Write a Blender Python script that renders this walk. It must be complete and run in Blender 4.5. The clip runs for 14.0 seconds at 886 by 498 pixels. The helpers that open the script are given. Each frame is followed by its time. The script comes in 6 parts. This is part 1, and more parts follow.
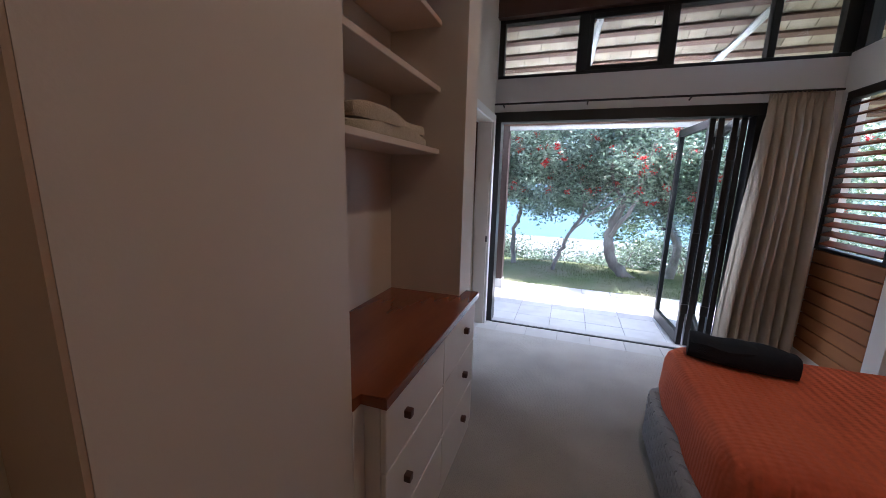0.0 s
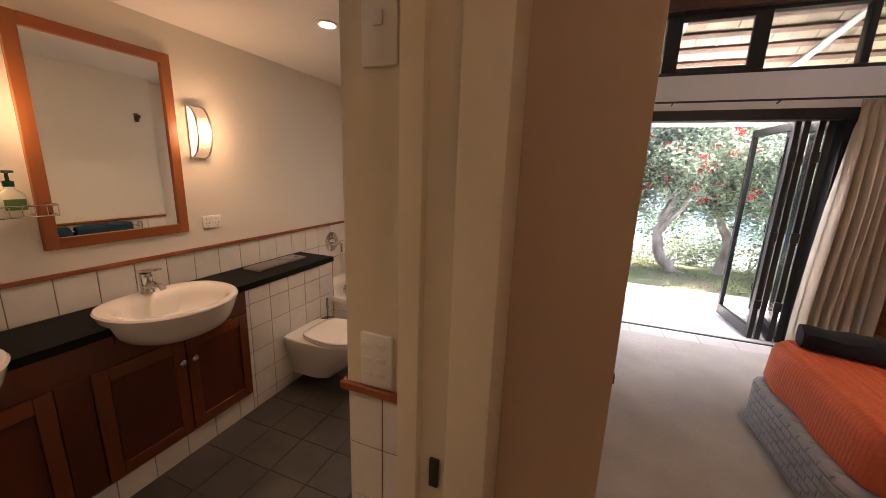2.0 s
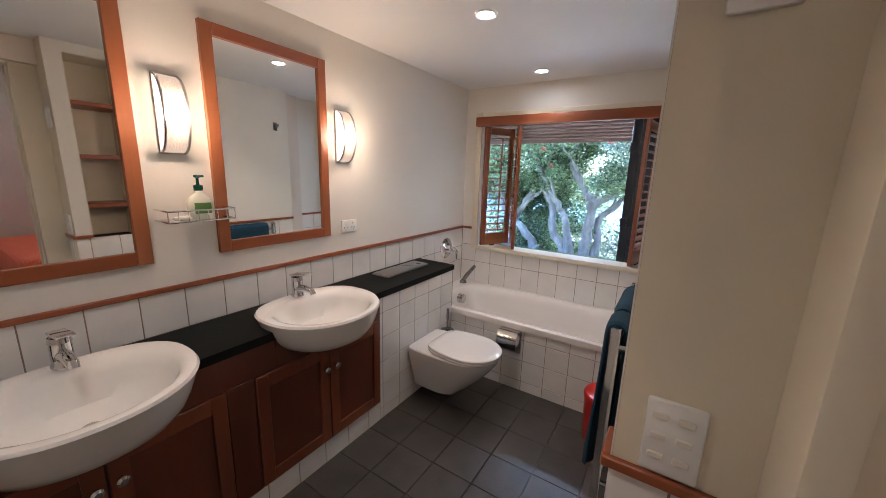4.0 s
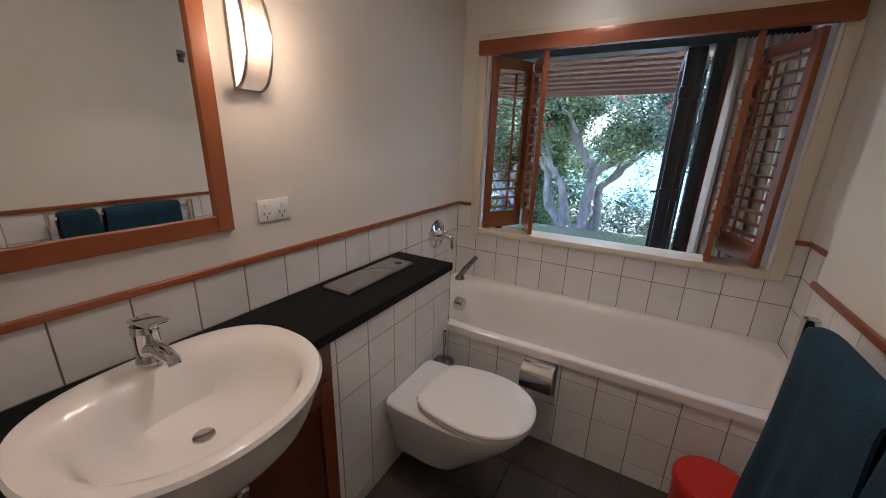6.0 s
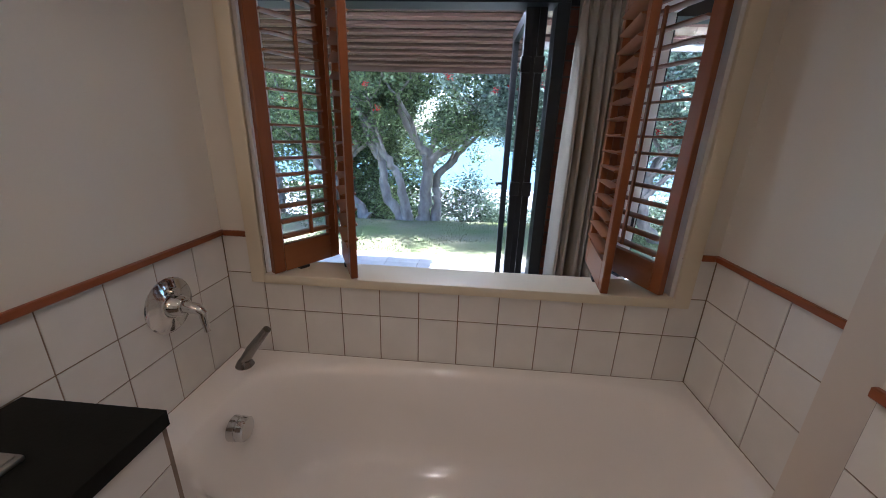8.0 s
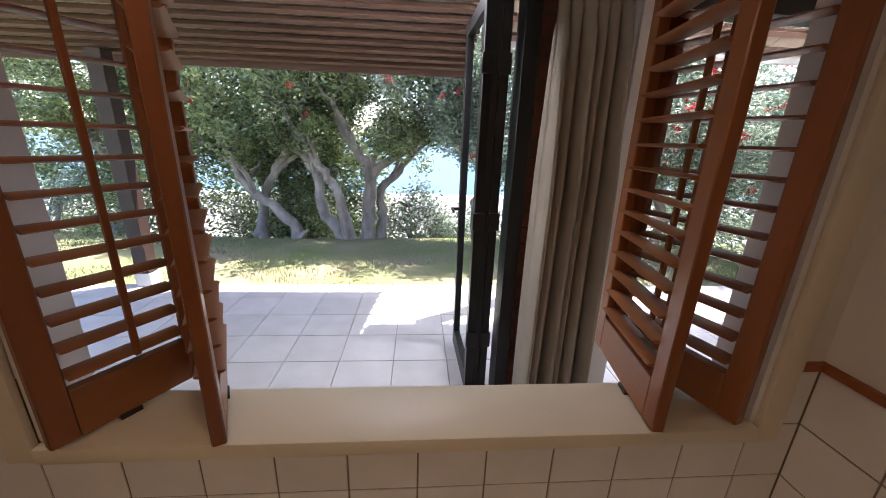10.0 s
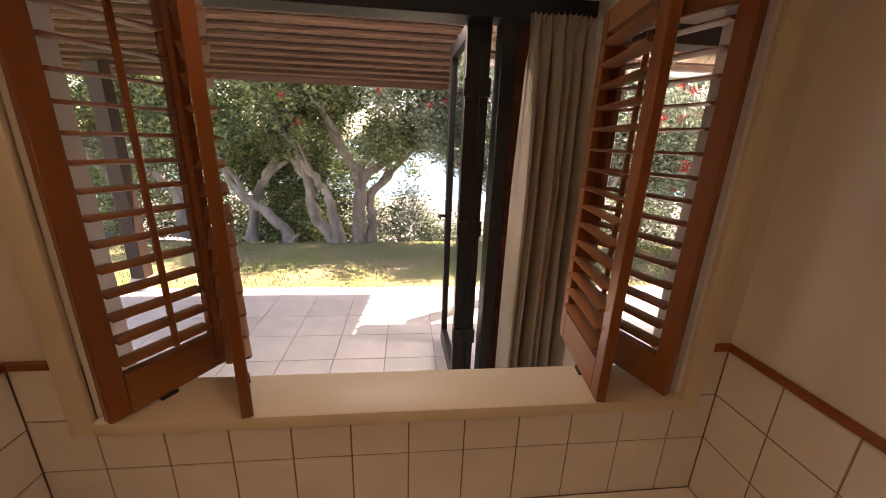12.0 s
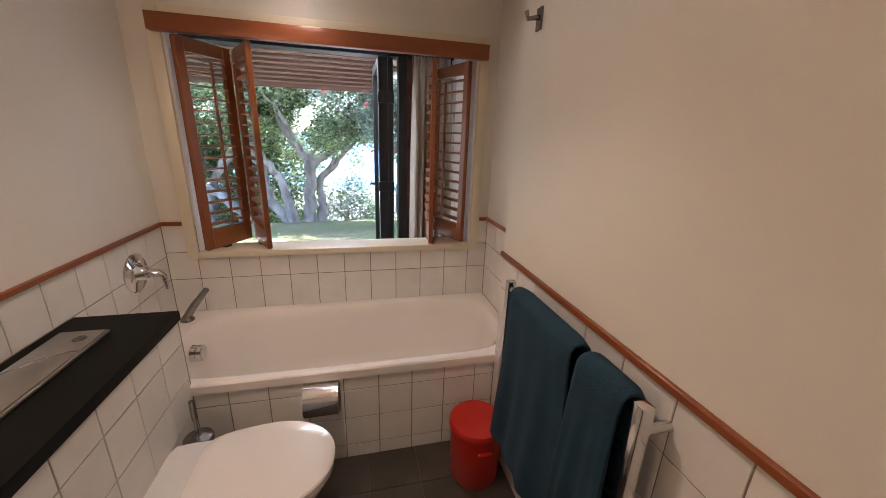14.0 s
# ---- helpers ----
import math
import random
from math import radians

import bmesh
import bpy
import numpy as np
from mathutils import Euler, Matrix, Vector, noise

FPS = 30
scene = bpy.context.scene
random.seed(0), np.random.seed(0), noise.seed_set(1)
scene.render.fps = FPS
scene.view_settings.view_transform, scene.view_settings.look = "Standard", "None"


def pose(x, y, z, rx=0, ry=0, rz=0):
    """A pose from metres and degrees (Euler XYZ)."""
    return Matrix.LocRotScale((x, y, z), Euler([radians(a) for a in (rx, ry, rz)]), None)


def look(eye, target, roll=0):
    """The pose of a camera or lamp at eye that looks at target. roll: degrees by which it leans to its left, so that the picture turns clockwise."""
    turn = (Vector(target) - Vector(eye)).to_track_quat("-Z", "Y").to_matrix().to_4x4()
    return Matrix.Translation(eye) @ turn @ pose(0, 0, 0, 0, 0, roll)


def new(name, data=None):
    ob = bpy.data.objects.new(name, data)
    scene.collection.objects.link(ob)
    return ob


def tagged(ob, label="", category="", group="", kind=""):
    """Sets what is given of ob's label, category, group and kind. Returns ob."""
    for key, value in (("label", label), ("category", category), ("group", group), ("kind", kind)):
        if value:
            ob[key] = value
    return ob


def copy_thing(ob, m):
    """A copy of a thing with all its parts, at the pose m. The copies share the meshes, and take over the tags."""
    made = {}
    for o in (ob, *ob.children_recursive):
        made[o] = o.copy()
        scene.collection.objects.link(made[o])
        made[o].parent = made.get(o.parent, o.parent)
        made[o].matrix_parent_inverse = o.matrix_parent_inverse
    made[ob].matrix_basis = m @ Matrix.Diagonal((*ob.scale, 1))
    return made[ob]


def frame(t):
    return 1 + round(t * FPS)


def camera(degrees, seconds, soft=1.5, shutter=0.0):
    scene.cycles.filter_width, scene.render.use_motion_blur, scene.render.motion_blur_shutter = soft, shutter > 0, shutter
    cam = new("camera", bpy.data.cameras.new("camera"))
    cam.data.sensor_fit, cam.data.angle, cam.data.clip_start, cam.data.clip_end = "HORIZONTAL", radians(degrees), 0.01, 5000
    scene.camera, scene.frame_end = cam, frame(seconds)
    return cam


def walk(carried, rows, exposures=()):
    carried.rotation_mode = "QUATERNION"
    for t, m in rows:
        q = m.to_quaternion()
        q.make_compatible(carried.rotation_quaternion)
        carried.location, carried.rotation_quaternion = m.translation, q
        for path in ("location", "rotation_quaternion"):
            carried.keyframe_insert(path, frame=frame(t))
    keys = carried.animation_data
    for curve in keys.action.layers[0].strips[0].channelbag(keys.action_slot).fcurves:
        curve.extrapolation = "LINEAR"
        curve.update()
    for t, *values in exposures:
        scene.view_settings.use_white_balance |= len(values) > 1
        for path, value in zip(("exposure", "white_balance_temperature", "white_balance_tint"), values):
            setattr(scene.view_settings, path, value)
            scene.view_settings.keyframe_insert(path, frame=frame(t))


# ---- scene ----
cam = camera(102.3, 14.0, soft=0.9)
PATH = [
    (0.0, (0.000, 0.000, 1.460), (-0.643, 1.856, 1.085), 1.49),
    (0.5, (-0.155, -0.111, 1.447), (-0.667, 1.774, 1.018), 1.65),
    (1.0, (-0.296, -0.225, 1.464), (-0.787, 1.665, 1.032), 1.89),
    (1.5, (-0.455, -0.347, 1.479), (-0.980, 1.535, 1.052), 2.05),
    (2.0, (-0.609, -0.425, 1.504), (-1.298, 1.403, 1.078), 2.01),
    (2.5, (-0.732, -0.487, 1.518), (-1.587, 1.273, 1.101), 1.99),
    (3.0, (-0.829, -0.530, 1.513), (-1.814, 1.164, 1.112), 1.89),
    (3.5, (-0.921, -0.500, 1.505), (-1.980, 1.150, 1.111), 1.90),
    (6.0, (-1.580, 0.316, 1.398), (-2.518, 1.986, 0.822), 1.70),
    (6.5, (-1.652, 0.514, 1.402), (-2.388, 2.282, 0.826), 1.84),
    (7.0, (-1.694, 0.745, 1.366), (-2.182, 2.595, 0.783), 1.79),
    (7.5, (-1.727, 1.022, 1.366), (-2.013, 2.906, 0.756), 1.80),
    (8.0, (-1.755, 1.249, 1.385), (-1.893, 3.146, 0.767), 1.84),
    (8.5, (-1.794, 1.453, 1.397), (-1.824, 3.363, 0.803), 1.88),
    (9.0, (-1.794, 1.634, 1.403), (-1.742, 3.545, 0.815), 1.85),
    (11.5, (-1.772, 1.952, 1.515), (-1.578, 3.855, 0.931), 2.05),
    (12.0, (-1.788, 1.693, 1.516), (-1.582, 3.598, 0.942), 2.01),
    (12.5, (-1.768, 1.382, 1.506), (-1.547, 3.281, 0.916), 2.05),
    (13.0, (-1.731, 1.040, 1.489), (-1.491, 2.937, 0.900), 2.06),
    (13.5, (-1.730, 0.708, 1.465), (-1.459, 2.600, 0.876), 2.14),
    (14.0, (-1.692, 0.402, 1.473), (-1.234, 2.258, 0.884), 2.10),
]
walk(cam, [(t, look(eye, target, roll)) for t, eye, target, roll in PATH],
     exposures=[(0.0, 2.15, 5600, 20), (0.5, 2.6, 6200, 23), (1.0, 2.85, 6900, 26), (2.0, 3.1, 7200, 28), (2.5, 3.3, 7000, 28), (3.0, 3.45, 6200, 23), (3.5, 3.6, 4950, 14), (6.0, 2.85, 5150, 17), (6.5, 2.85, 5200, 17), (7.5, 2.7, 4900, 15), (8.5, 2.35, 5900, 22), (9.0, 2.25, 6200, 24), (11.5, 2.15, 8400, 32), (12.0, 2.2, 9200, 37), (12.5, 2.5, 8700, 36), (13.2, 2.7, 6600, 25), (14.0, 3.25, 5900, 21)])

# ---- world and sun ----
SUN_TO = Vector((0.80, 0.45, 2.08)).normalized()
world = bpy.data.worlds.new("world")
scene.world = world
world.use_nodes = True
wn = world.node_tree.nodes
sky = wn.new("ShaderNodeTexSky")
sky.sky_type, sky.sun_disc = "NISHITA", False
sky.sun_elevation = math.asin(SUN_TO.z)
sky.sun_rotation = math.atan2(SUN_TO.x, SUN_TO.y)
wn["Background"].inputs["Strength"].default_value = 0.15
world.node_tree.links.new(sky.outputs[0], wn["Background"].inputs["Color"])
sun_data = bpy.data.lights.new("sun", "SUN")
sun_data.energy, sun_data.angle, sun_data.color = 5.0, radians(0.5), (1, 0.95, 0.87)
sun = new("sun", sun_data)
sun.matrix_world = look(SUN_TO * 30, (0, 0, 0))


def lamp(name, kind, at, energy, color, size=0.05, target=None, spot=100):
    d = bpy.data.lights.new(name, kind)
    d.energy, d.color = energy, color
    if kind == "SPOT":
        d.spot_size, d.spot_blend, d.shadow_soft_size = radians(spot), 0.6, size
    elif kind == "AREA":
        d.size = size
    else:
        d.shadow_soft_size = size
    o = new(name, d)
    o.matrix_world = look(at, target) if target else Matrix.Translation(at)
    return o


WARM = (1.0, 0.65, 0.36)
for ly in (0.21, 1.04):
    lamp("sconce_light", "POINT", (-2.56, ly, 1.67), 0.52, WARM, 0.03)
lamp("downlight_glow", "SPOT", (-1.88, 1.20, 2.185), 2.6, (1, 0.76, 0.53), 0.03, (-1.88, 1.2, 0), 112)
lamp("downlight_glow", "SPOT", (-1.94, 2.18, 2.185), 1.0, (1, 0.78, 0.56), 0.03, (-1.94, 2.18, 0), 120)
# unseen extra downlight, added to brighten the keypad wall and jamb
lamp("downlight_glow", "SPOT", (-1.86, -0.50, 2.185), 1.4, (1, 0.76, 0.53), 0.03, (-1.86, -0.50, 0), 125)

# the second lamp is unseen, added to warm the faces beside the door
for bx, by, power, tone in ((0.8, 1.6, 7, (1, 0.70, 0.42)), (0.3, -1.0, 1.6, (1, 0.52, 0.20))):
    lamp("bedroom_downlight_glow", "SPOT", (bx, by, 3.13), power, tone, 0.04, (bx, by, 0), 150)
# daylight under the eave, standing in for the sky in the door opening
door_sky = lamp("door_daylight", "AREA", (0.36, 3.80, 2.30), 26, (0.86, 0.93, 1.0), 2.0, (0.36, 2.6, 0.9))
door_sky.data.shape, door_sky.data.size_y = "RECTANGLE", 0.22
sun_sky = lamp("door_daylight", "AREA", (-2.6, 3.79, 2.26), 11, (0.86, 0.93, 1.0), 2.0, (-2.4, 2.75, 0.7))
sun_sky.data.shape, sun_sky.data.size_y = "RECTANGLE", 0.14

# ---- materials ----


def mat(name, c1, c2=None, scale=4.0, rough=0.5, bump=0.0, bscale=None, stretch=(1, 1, 1), metal=0.0, coord="world",
        rand=0.0, island=False, fine=0.0, detail=4.0, rvar=0.08, spec=0.5, coat=0.0):
    m = bpy.data.materials.new(name)
    m.use_nodes = True
    nt, N = m.node_tree, m.node_tree.nodes
    b = N["Principled BSDF"]
    L = nt.links.new
    if coord == "world":
        src = N.new("ShaderNodeNewGeometry").outputs["Position"]
    else:
        src = N.new("ShaderNodeTexCoord").outputs["Object"]
        info = N.new("ShaderNodeObjectInfo")
        off = N.new("ShaderNodeVectorMath")
        off.operation = "MULTIPLY_ADD"
        comb = N.new("ShaderNodeCombineXYZ")
        for k in range(3):
            L(info.outputs["Random"], comb.inputs[k])
        L(comb.outputs[0], off.inputs[0])
        off.inputs[1].default_value = (7.3, 3.1, 5.7)
        L(src, off.inputs[2])
        src = off.outputs[0]
    mp = N.new("ShaderNodeMapping")
    mp.inputs["Scale"].default_value = stretch
    L(src, mp.inputs["Vector"])
    n1 = N.new("ShaderNodeTexNoise")
    n1.inputs["Scale"].default_value, n1.inputs["Detail"].default_value = scale, detail
    L(mp.outputs[0], n1.inputs["Vector"])
    ramp = N.new("ShaderNodeValToRGB")
    c2 = c2 or tuple(c * 0.88 for c in c1)
    ramp.color_ramp.elements[0].position, ramp.color_ramp.elements[1].position = 0.3, 0.7
    ramp.color_ramp.elements[0].color, ramp.color_ramp.elements[1].color = (*c2, 1), (*c1, 1)
    L(n1.outputs["Fac"], ramp.inputs[0])
    col = ramp.outputs[0]
    n2 = N.new("ShaderNodeTexNoise")
    n2.inputs["Scale"].default_value, n2.inputs["Detail"].default_value = bscale or scale * 12, 3
    L(mp.outputs[0], n2.inputs["Vector"])
    if fine or rand or island:
        hsv = N.new("ShaderNodeHueSaturation")
        L(col, hsv.inputs["Color"])
        mul = N.new("ShaderNodeMath")
        mul.operation = "MULTIPLY_ADD"
        if rand or island:
            if island:
                r = N.new("ShaderNodeNewGeometry").outputs["Random Per Island"]
            else:
                r = N.new("ShaderNodeObjectInfo").outputs["Random"]
            L(r, mul.inputs[0])
            mul.inputs[1].default_value, mul.inputs[2].default_value = rand * 2, 1 - rand
        else:
            L(n2.outputs["Fac"], mul.inputs[0])
            mul.inputs[1].default_value, mul.inputs[2].default_value = fine * 2, 1 - fine
        L(mul.outputs[0], hsv.inputs["Value"])
        col = hsv.outputs[0]
    L(col, b.inputs["Base Color"])
    b.inputs["Metallic"].default_value = metal
    b.inputs["Specular IOR Level"].default_value = spec
    b.inputs["Coat Weight"].default_value = coat
    rr = N.new("ShaderNodeMapRange")
    rr.inputs["To Min"].default_value, rr.inputs["To Max"].default_value = max(0.02, rough - rvar), min(1, rough + rvar)
    L(n1.outputs["Fac"], rr.inputs["Value"])
    L(rr.outputs[0], b.inputs["Roughness"])
    if bump:
        bp = N.new("ShaderNodeBump")
        bp.inputs["Strength"].default_value, bp.inputs["Distance"].default_value = bump, 0.004
        L(n2.outputs["Fac"], bp.inputs["Height"])
        L(bp.outputs[0], b.inputs["Normal"])
    return m


def wave_bump(m, scale, strength, direction="X", distort=1.0, dist=0.006):
    """Adds ribs to a material's relief."""
    N, L = m.node_tree.nodes, m.node_tree.links.new
    b = N["Principled BSDF"]
    w = N.new("ShaderNodeTexWave")
    w.bands_direction = direction
    w.inputs["Scale"].default_value, w.inputs["Distortion"].default_value = scale, distort
    w.inputs["Detail Scale"].default_value = 2.0
    L(N.new("ShaderNodeNewGeometry").outputs["Position"], w.inputs["Vector"])
    bp = N.new("ShaderNodeBump")
    bp.inputs["Strength"].default_value, bp.inputs["Distance"].default_value = strength, dist
    L(w.outputs["Fac"], bp.inputs["Height"])
    if b.inputs["Normal"].links:
        L(b.inputs["Normal"].links[0].from_socket, bp.inputs["Normal"])
    L(bp.outputs[0], b.inputs["Normal"])
    return m


def glass(name, tint=(1, 1, 1)):
    m = bpy.data.materials.new(name)
    m.use_nodes = True
    nt = m.node_tree
    N = nt.nodes
    N.remove(N["Principled BSDF"])
    tr, gl, mx = N.new("ShaderNodeBsdfTransparent"), N.new("ShaderNodeBsdfGlossy"), N.new("ShaderNodeMixShader")
    tr.inputs["Color"].default_value = (*tint, 1)
    gl.inputs["Roughness"].default_value = 0.02
    mx.inputs[0].default_value = 0.045
    nt.links.new(tr.outputs[0], mx.inputs[1])
    nt.links.new(gl.outputs[0], mx.inputs[2])
    nt.links.new(mx.outputs[0], N["Material Output"].inputs["Surface"])
    return m


def glow(name, color, strength):
    m = bpy.data.materials.new(name)
    m.use_nodes = True
    b = m.node_tree.nodes["Principled BSDF"]
    b.inputs["Base Color"].default_value = (*color, 1)
    b.inputs["Emission Color"].default_value = (*color, 1)
    b.inputs["Emission Strength"].default_value = strength
    return m


M_WALL = mat("bath_wall_paint", (0.73, 0.695, 0.625), (0.70, 0.665, 0.595), 1.5, 0.45, 0.05, 140)
M_CREAM = mat("cream_paint", (0.72, 0.65, 0.50), (0.68, 0.61, 0.465), 2, 0.42, 0.05, 120)
M_BEDWALL = mat("bedroom_wall_paint", (0.69, 0.62, 0.54), (0.65, 0.58, 0.505), 1.2, 0.5, 0.06, 150)
# real tan of the return wall; elsewhere it stands in for shade
M_TANWALL = mat("tan_paint_and_shade", (0.50, 0.36, 0.25), (0.47, 0.34, 0.23), 1.2, 0.55, 0.06, 150)
M_CEIL = mat("ceiling_paint", (0.80, 0.79, 0.77), (0.77, 0.76, 0.74), 1.0, 0.6, 0.03, 160)
M_TILE = mat("white_glazed_tile", (0.78, 0.76, 0.72), (0.72, 0.70, 0.66), 9, 0.12, 0.10, 30, rand=0.03, rvar=0.05)
M_PJOINT = mat("paver_joint", (0.30, 0.29, 0.28), (0.22, 0.21, 0.20), 14, 0.95, 0.3, 200)
M_GROUT = mat("grey_grout", (0.30, 0.225, 0.165), (0.19, 0.145, 0.11), 14, 0.9, 0.3, 200)
M_SLATE = mat("dark_floor_tile", (0.078, 0.066, 0.055), (0.048, 0.042, 0.036), 7, 0.38, 0.25, 60, rand=0.15)
M_FGROUT = mat("floor_grout", (0.16, 0.15, 0.14), (0.10, 0.095, 0.09), 14, 0.9, 0.3, 200)
# lighter cedar kept for the lamplit mirror frames
M_CEDAR = mat("red_cedar", (0.36, 0.125, 0.040), (0.24, 0.075, 0.022), 5, 0.38, 0.12, 60, stretch=(1, 1, 0.12), fine=0.12)
# darker copy of that cedar, with the shutters' shade put into the colour
M_CEDARS = mat("shaded_red_cedar", (0.32, 0.105, 0.032), (0.21, 0.064, 0.019), 5, 0.34, 0.12, 60, stretch=(1, 1, 0.12), fine=0.12)
M_CEDARX = mat("red_cedar_slat", (0.37, 0.145, 0.050), (0.25, 0.090, 0.029), 5, 0.42, 0.12, 60, stretch=(0.12, 1, 1), coord="object", fine=0.10)
M_CEDARY = mat("red_cedar_rail", (0.30, 0.085, 0.026), (0.20, 0.055, 0.016), 5, 0.35, 0.1, 60, stretch=(0.2, 0.12, 1), fine=0.12)
M_VANITY = mat("dark_red_timber", (0.135, 0.033, 0.012), (0.072, 0.017, 0.007), 4, 0.30, 0.08, 60, stretch=(1, 1, 0.1), fine=0.15, coat=0.2)
M_VANITY2 = mat("red_timber_frame", (0.21, 0.058, 0.019), (0.135, 0.036, 0.012), 4, 0.32, 0.08, 60, stretch=(1, 1, 0.1), fine=0.15, coat=0.2)
M_BENCH = mat("black_bench_top", (0.010, 0.011, 0.010), (0.006, 0.007, 0.006), 20, 0.50, 0.08, 120, spec=0.08)
M_CERAM = mat("white_ceramic", (0.76, 0.735, 0.69), (0.74, 0.715, 0.67), 2, 0.08, 0.0, rvar=0.03, coat=0.5)
M_ENAMEL = mat("bath_enamel", (0.82, 0.78, 0.73), (0.80, 0.76, 0.71), 2, 0.14, 0.0, rvar=0.04, coat=0.4)
M_CHROME = mat("chrome", (0.72, 0.72, 0.72), (0.66, 0.66, 0.66), 6, 0.10, metal=1.0, rvar=0.05)
M_DKSTEEL = mat("dull_steel", (0.30, 0.29, 0.28), (0.22, 0.21, 0.20), 8, 0.22, 0.05, 200, metal=1.0)
M_STEEL = mat("brushed_steel", (0.52, 0.50, 0.47), (0.45, 0.43, 0.40), 8, 0.30, 0.05, 200, metal=1.0)
M_PLASTIC = mat("white_plastic", (0.80, 0.79, 0.76), None, 3, 0.3)
M_CREAMPL = mat("cream_plastic", (0.74, 0.70, 0.62), None, 3, 0.35)
M_RED = mat("red_plastic", (0.50, 0.022, 0.012), (0.42, 0.016, 0.010), 3, 0.32)
M_TEAL = mat("teal_towelling", (0.009, 0.046, 0.080), (0.005, 0.028, 0.052), 8, 0.95, 0.9, 260, fine=0.25)
M_NAVY = mat("navy_towelling", (0.012, 0.018, 0.030), (0.008, 0.012, 0.020), 8, 0.95, 0.9, 260, fine=0.25)
M_OATTOWEL = mat("oatmeal_towelling", (0.52, 0.45, 0.34), (0.44, 0.38, 0.28), 14, 0.95, 0.9, 160, fine=0.2)
M_CARPET = mat("wool_carpet", (0.43, 0.41, 0.38), (0.35, 0.335, 0.31), 3, 1.0, 1.0, 170, fine=0.30, spec=0.1)
wave_bump(M_CARPET, 32, 0.18, "X", 1.2, 0.004)
M_QUILT = mat("coral_quilt", (0.80, 0.185, 0.085), (0.72, 0.145, 0.062), 6, 0.85, 0.5, 70, fine=0.12)
wave_bump(M_QUILT, 8.0, 0.9, "X", 0.6, 0.010)
wave_bump(M_QUILT, 14.0, 0.35, "Y", 2.5, 0.006)
M_BEDBASE = mat("grey_quilted_ticking", (0.42, 0.44, 0.47), (0.34, 0.36, 0.39), 5, 0.8, 0.4, 90, fine=0.1)
def weave(m, wide, high, strength):
    """A quilted brick-like relief on upright faces."""
    N, L = m.node_tree.nodes, m.node_tree.links.new
    b = N["Principled BSDF"]
    sep, com = N.new("ShaderNodeSeparateXYZ"), N.new("ShaderNodeCombineXYZ")
    add = N.new("ShaderNodeMath")
    L(N.new("ShaderNodeNewGeometry").outputs["Position"], sep.inputs[0])
    L(sep.outputs["X"], add.inputs[0])
    L(sep.outputs["Y"], add.inputs[1])
    L(add.outputs[0], com.inputs["X"])
    L(sep.outputs["Z"], com.inputs["Y"])
    br = N.new("ShaderNodeTexBrick")
    for key, value in (("Scale", 1.0), ("Brick Width", wide), ("Row Height", high), ("Mortar Size", high * 0.28), ("Mortar Smooth", 1.0)):
        br.inputs[key].default_value = value
    L(com.outputs[0], br.inputs["Vector"])
    bp = N.new("ShaderNodeBump")
    bp.invert = True
    bp.inputs["Strength"].default_value, bp.inputs["Distance"].default_value = strength, 0.012
    L(br.outputs["Fac"], bp.inputs["Height"])
    L(b.inputs["Normal"].links[0].from_socket, bp.inputs["Normal"])
    L(bp.outputs[0], b.inputs["Normal"])


weave(M_BEDBASE, 0.085, 0.042, 1.0)
M_JARRAH = mat("jarrah_top", (0.25, 0.068, 0.022), (0.17, 0.042, 0.014), 5, 0.22, 0.05, 60, stretch=(1, 0.1, 1), fine=0.12, coat=0.3)
M_BEDCAB = mat("bedroom_cabinet_paint", (0.72, 0.67, 0.61), (0.68, 0.63, 0.57), 2, 0.45, 0.05, 120)
M_SHELF = mat("painted_shelf", (0.66, 0.55, 0.45), (0.62, 0.51, 0.42), 3, 0.5, 0.05, 100)
M_DARKWOOD = mat("dark_stained_frame", (0.016, 0.015, 0.015), (0.010, 0.010, 0.010), 5, 0.42, 0.1, 80, stretch=(1, 1, 0.15))
M_BEAM = mat("reddish_beam", (0.085, 0.028, 0.014), (0.055, 0.018, 0.010), 5, 0.4, 0.1, 60, stretch=(0.1, 1, 1), fine=0.1)
M_CURTAIN = mat("oatmeal_linen", (0.49, 0.42, 0.325), (0.41, 0.35, 0.27), 4, 0.95, 0.6, 300, fine=0.12)
M_WEATHER = mat("oiled_cladding", (0.34, 0.14, 0.052), (0.25, 0.095, 0.034), 4, 0.5, 0.15, 60, stretch=(0.1, 0.1, 1), rand=0.12)
M_BRICK = mat("red_brick", (0.20, 0.068, 0.040), (0.13, 0.045, 0.028), 9, 0.9, 0.6, 70, rand=0.18)
M_MORTAR = mat("dark_mortar", (0.10, 0.075, 0.06), (0.07, 0.055, 0.045), 12, 0.95, 0.4, 90)
M_PAVER = mat("grey_paver", (0.52, 0.52, 0.52), (0.44, 0.44, 0.44), 5, 0.85, 0.4, 120, rand=0.06, fine=0.1)
M_STRIP = mat("pale_sill_tile", (0.44, 0.43, 0.41), (0.38, 0.37, 0.36), 5, 0.6, 0.2, 90, rand=0.05)
M_GRASS = mat("lawn", (0.140, 0.185, 0.075), (0.235, 0.220, 0.145), 1.3, 1.0, 1.0, 60, fine=0.35, spec=0.1)
M_BLADE = mat("grass_blades", (0.135, 0.190, 0.070), (0.225, 0.225, 0.120), 1.6, 0.8, spec=0.2, island=True, rand=0.35)
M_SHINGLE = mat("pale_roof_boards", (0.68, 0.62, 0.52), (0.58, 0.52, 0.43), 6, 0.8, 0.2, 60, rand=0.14)
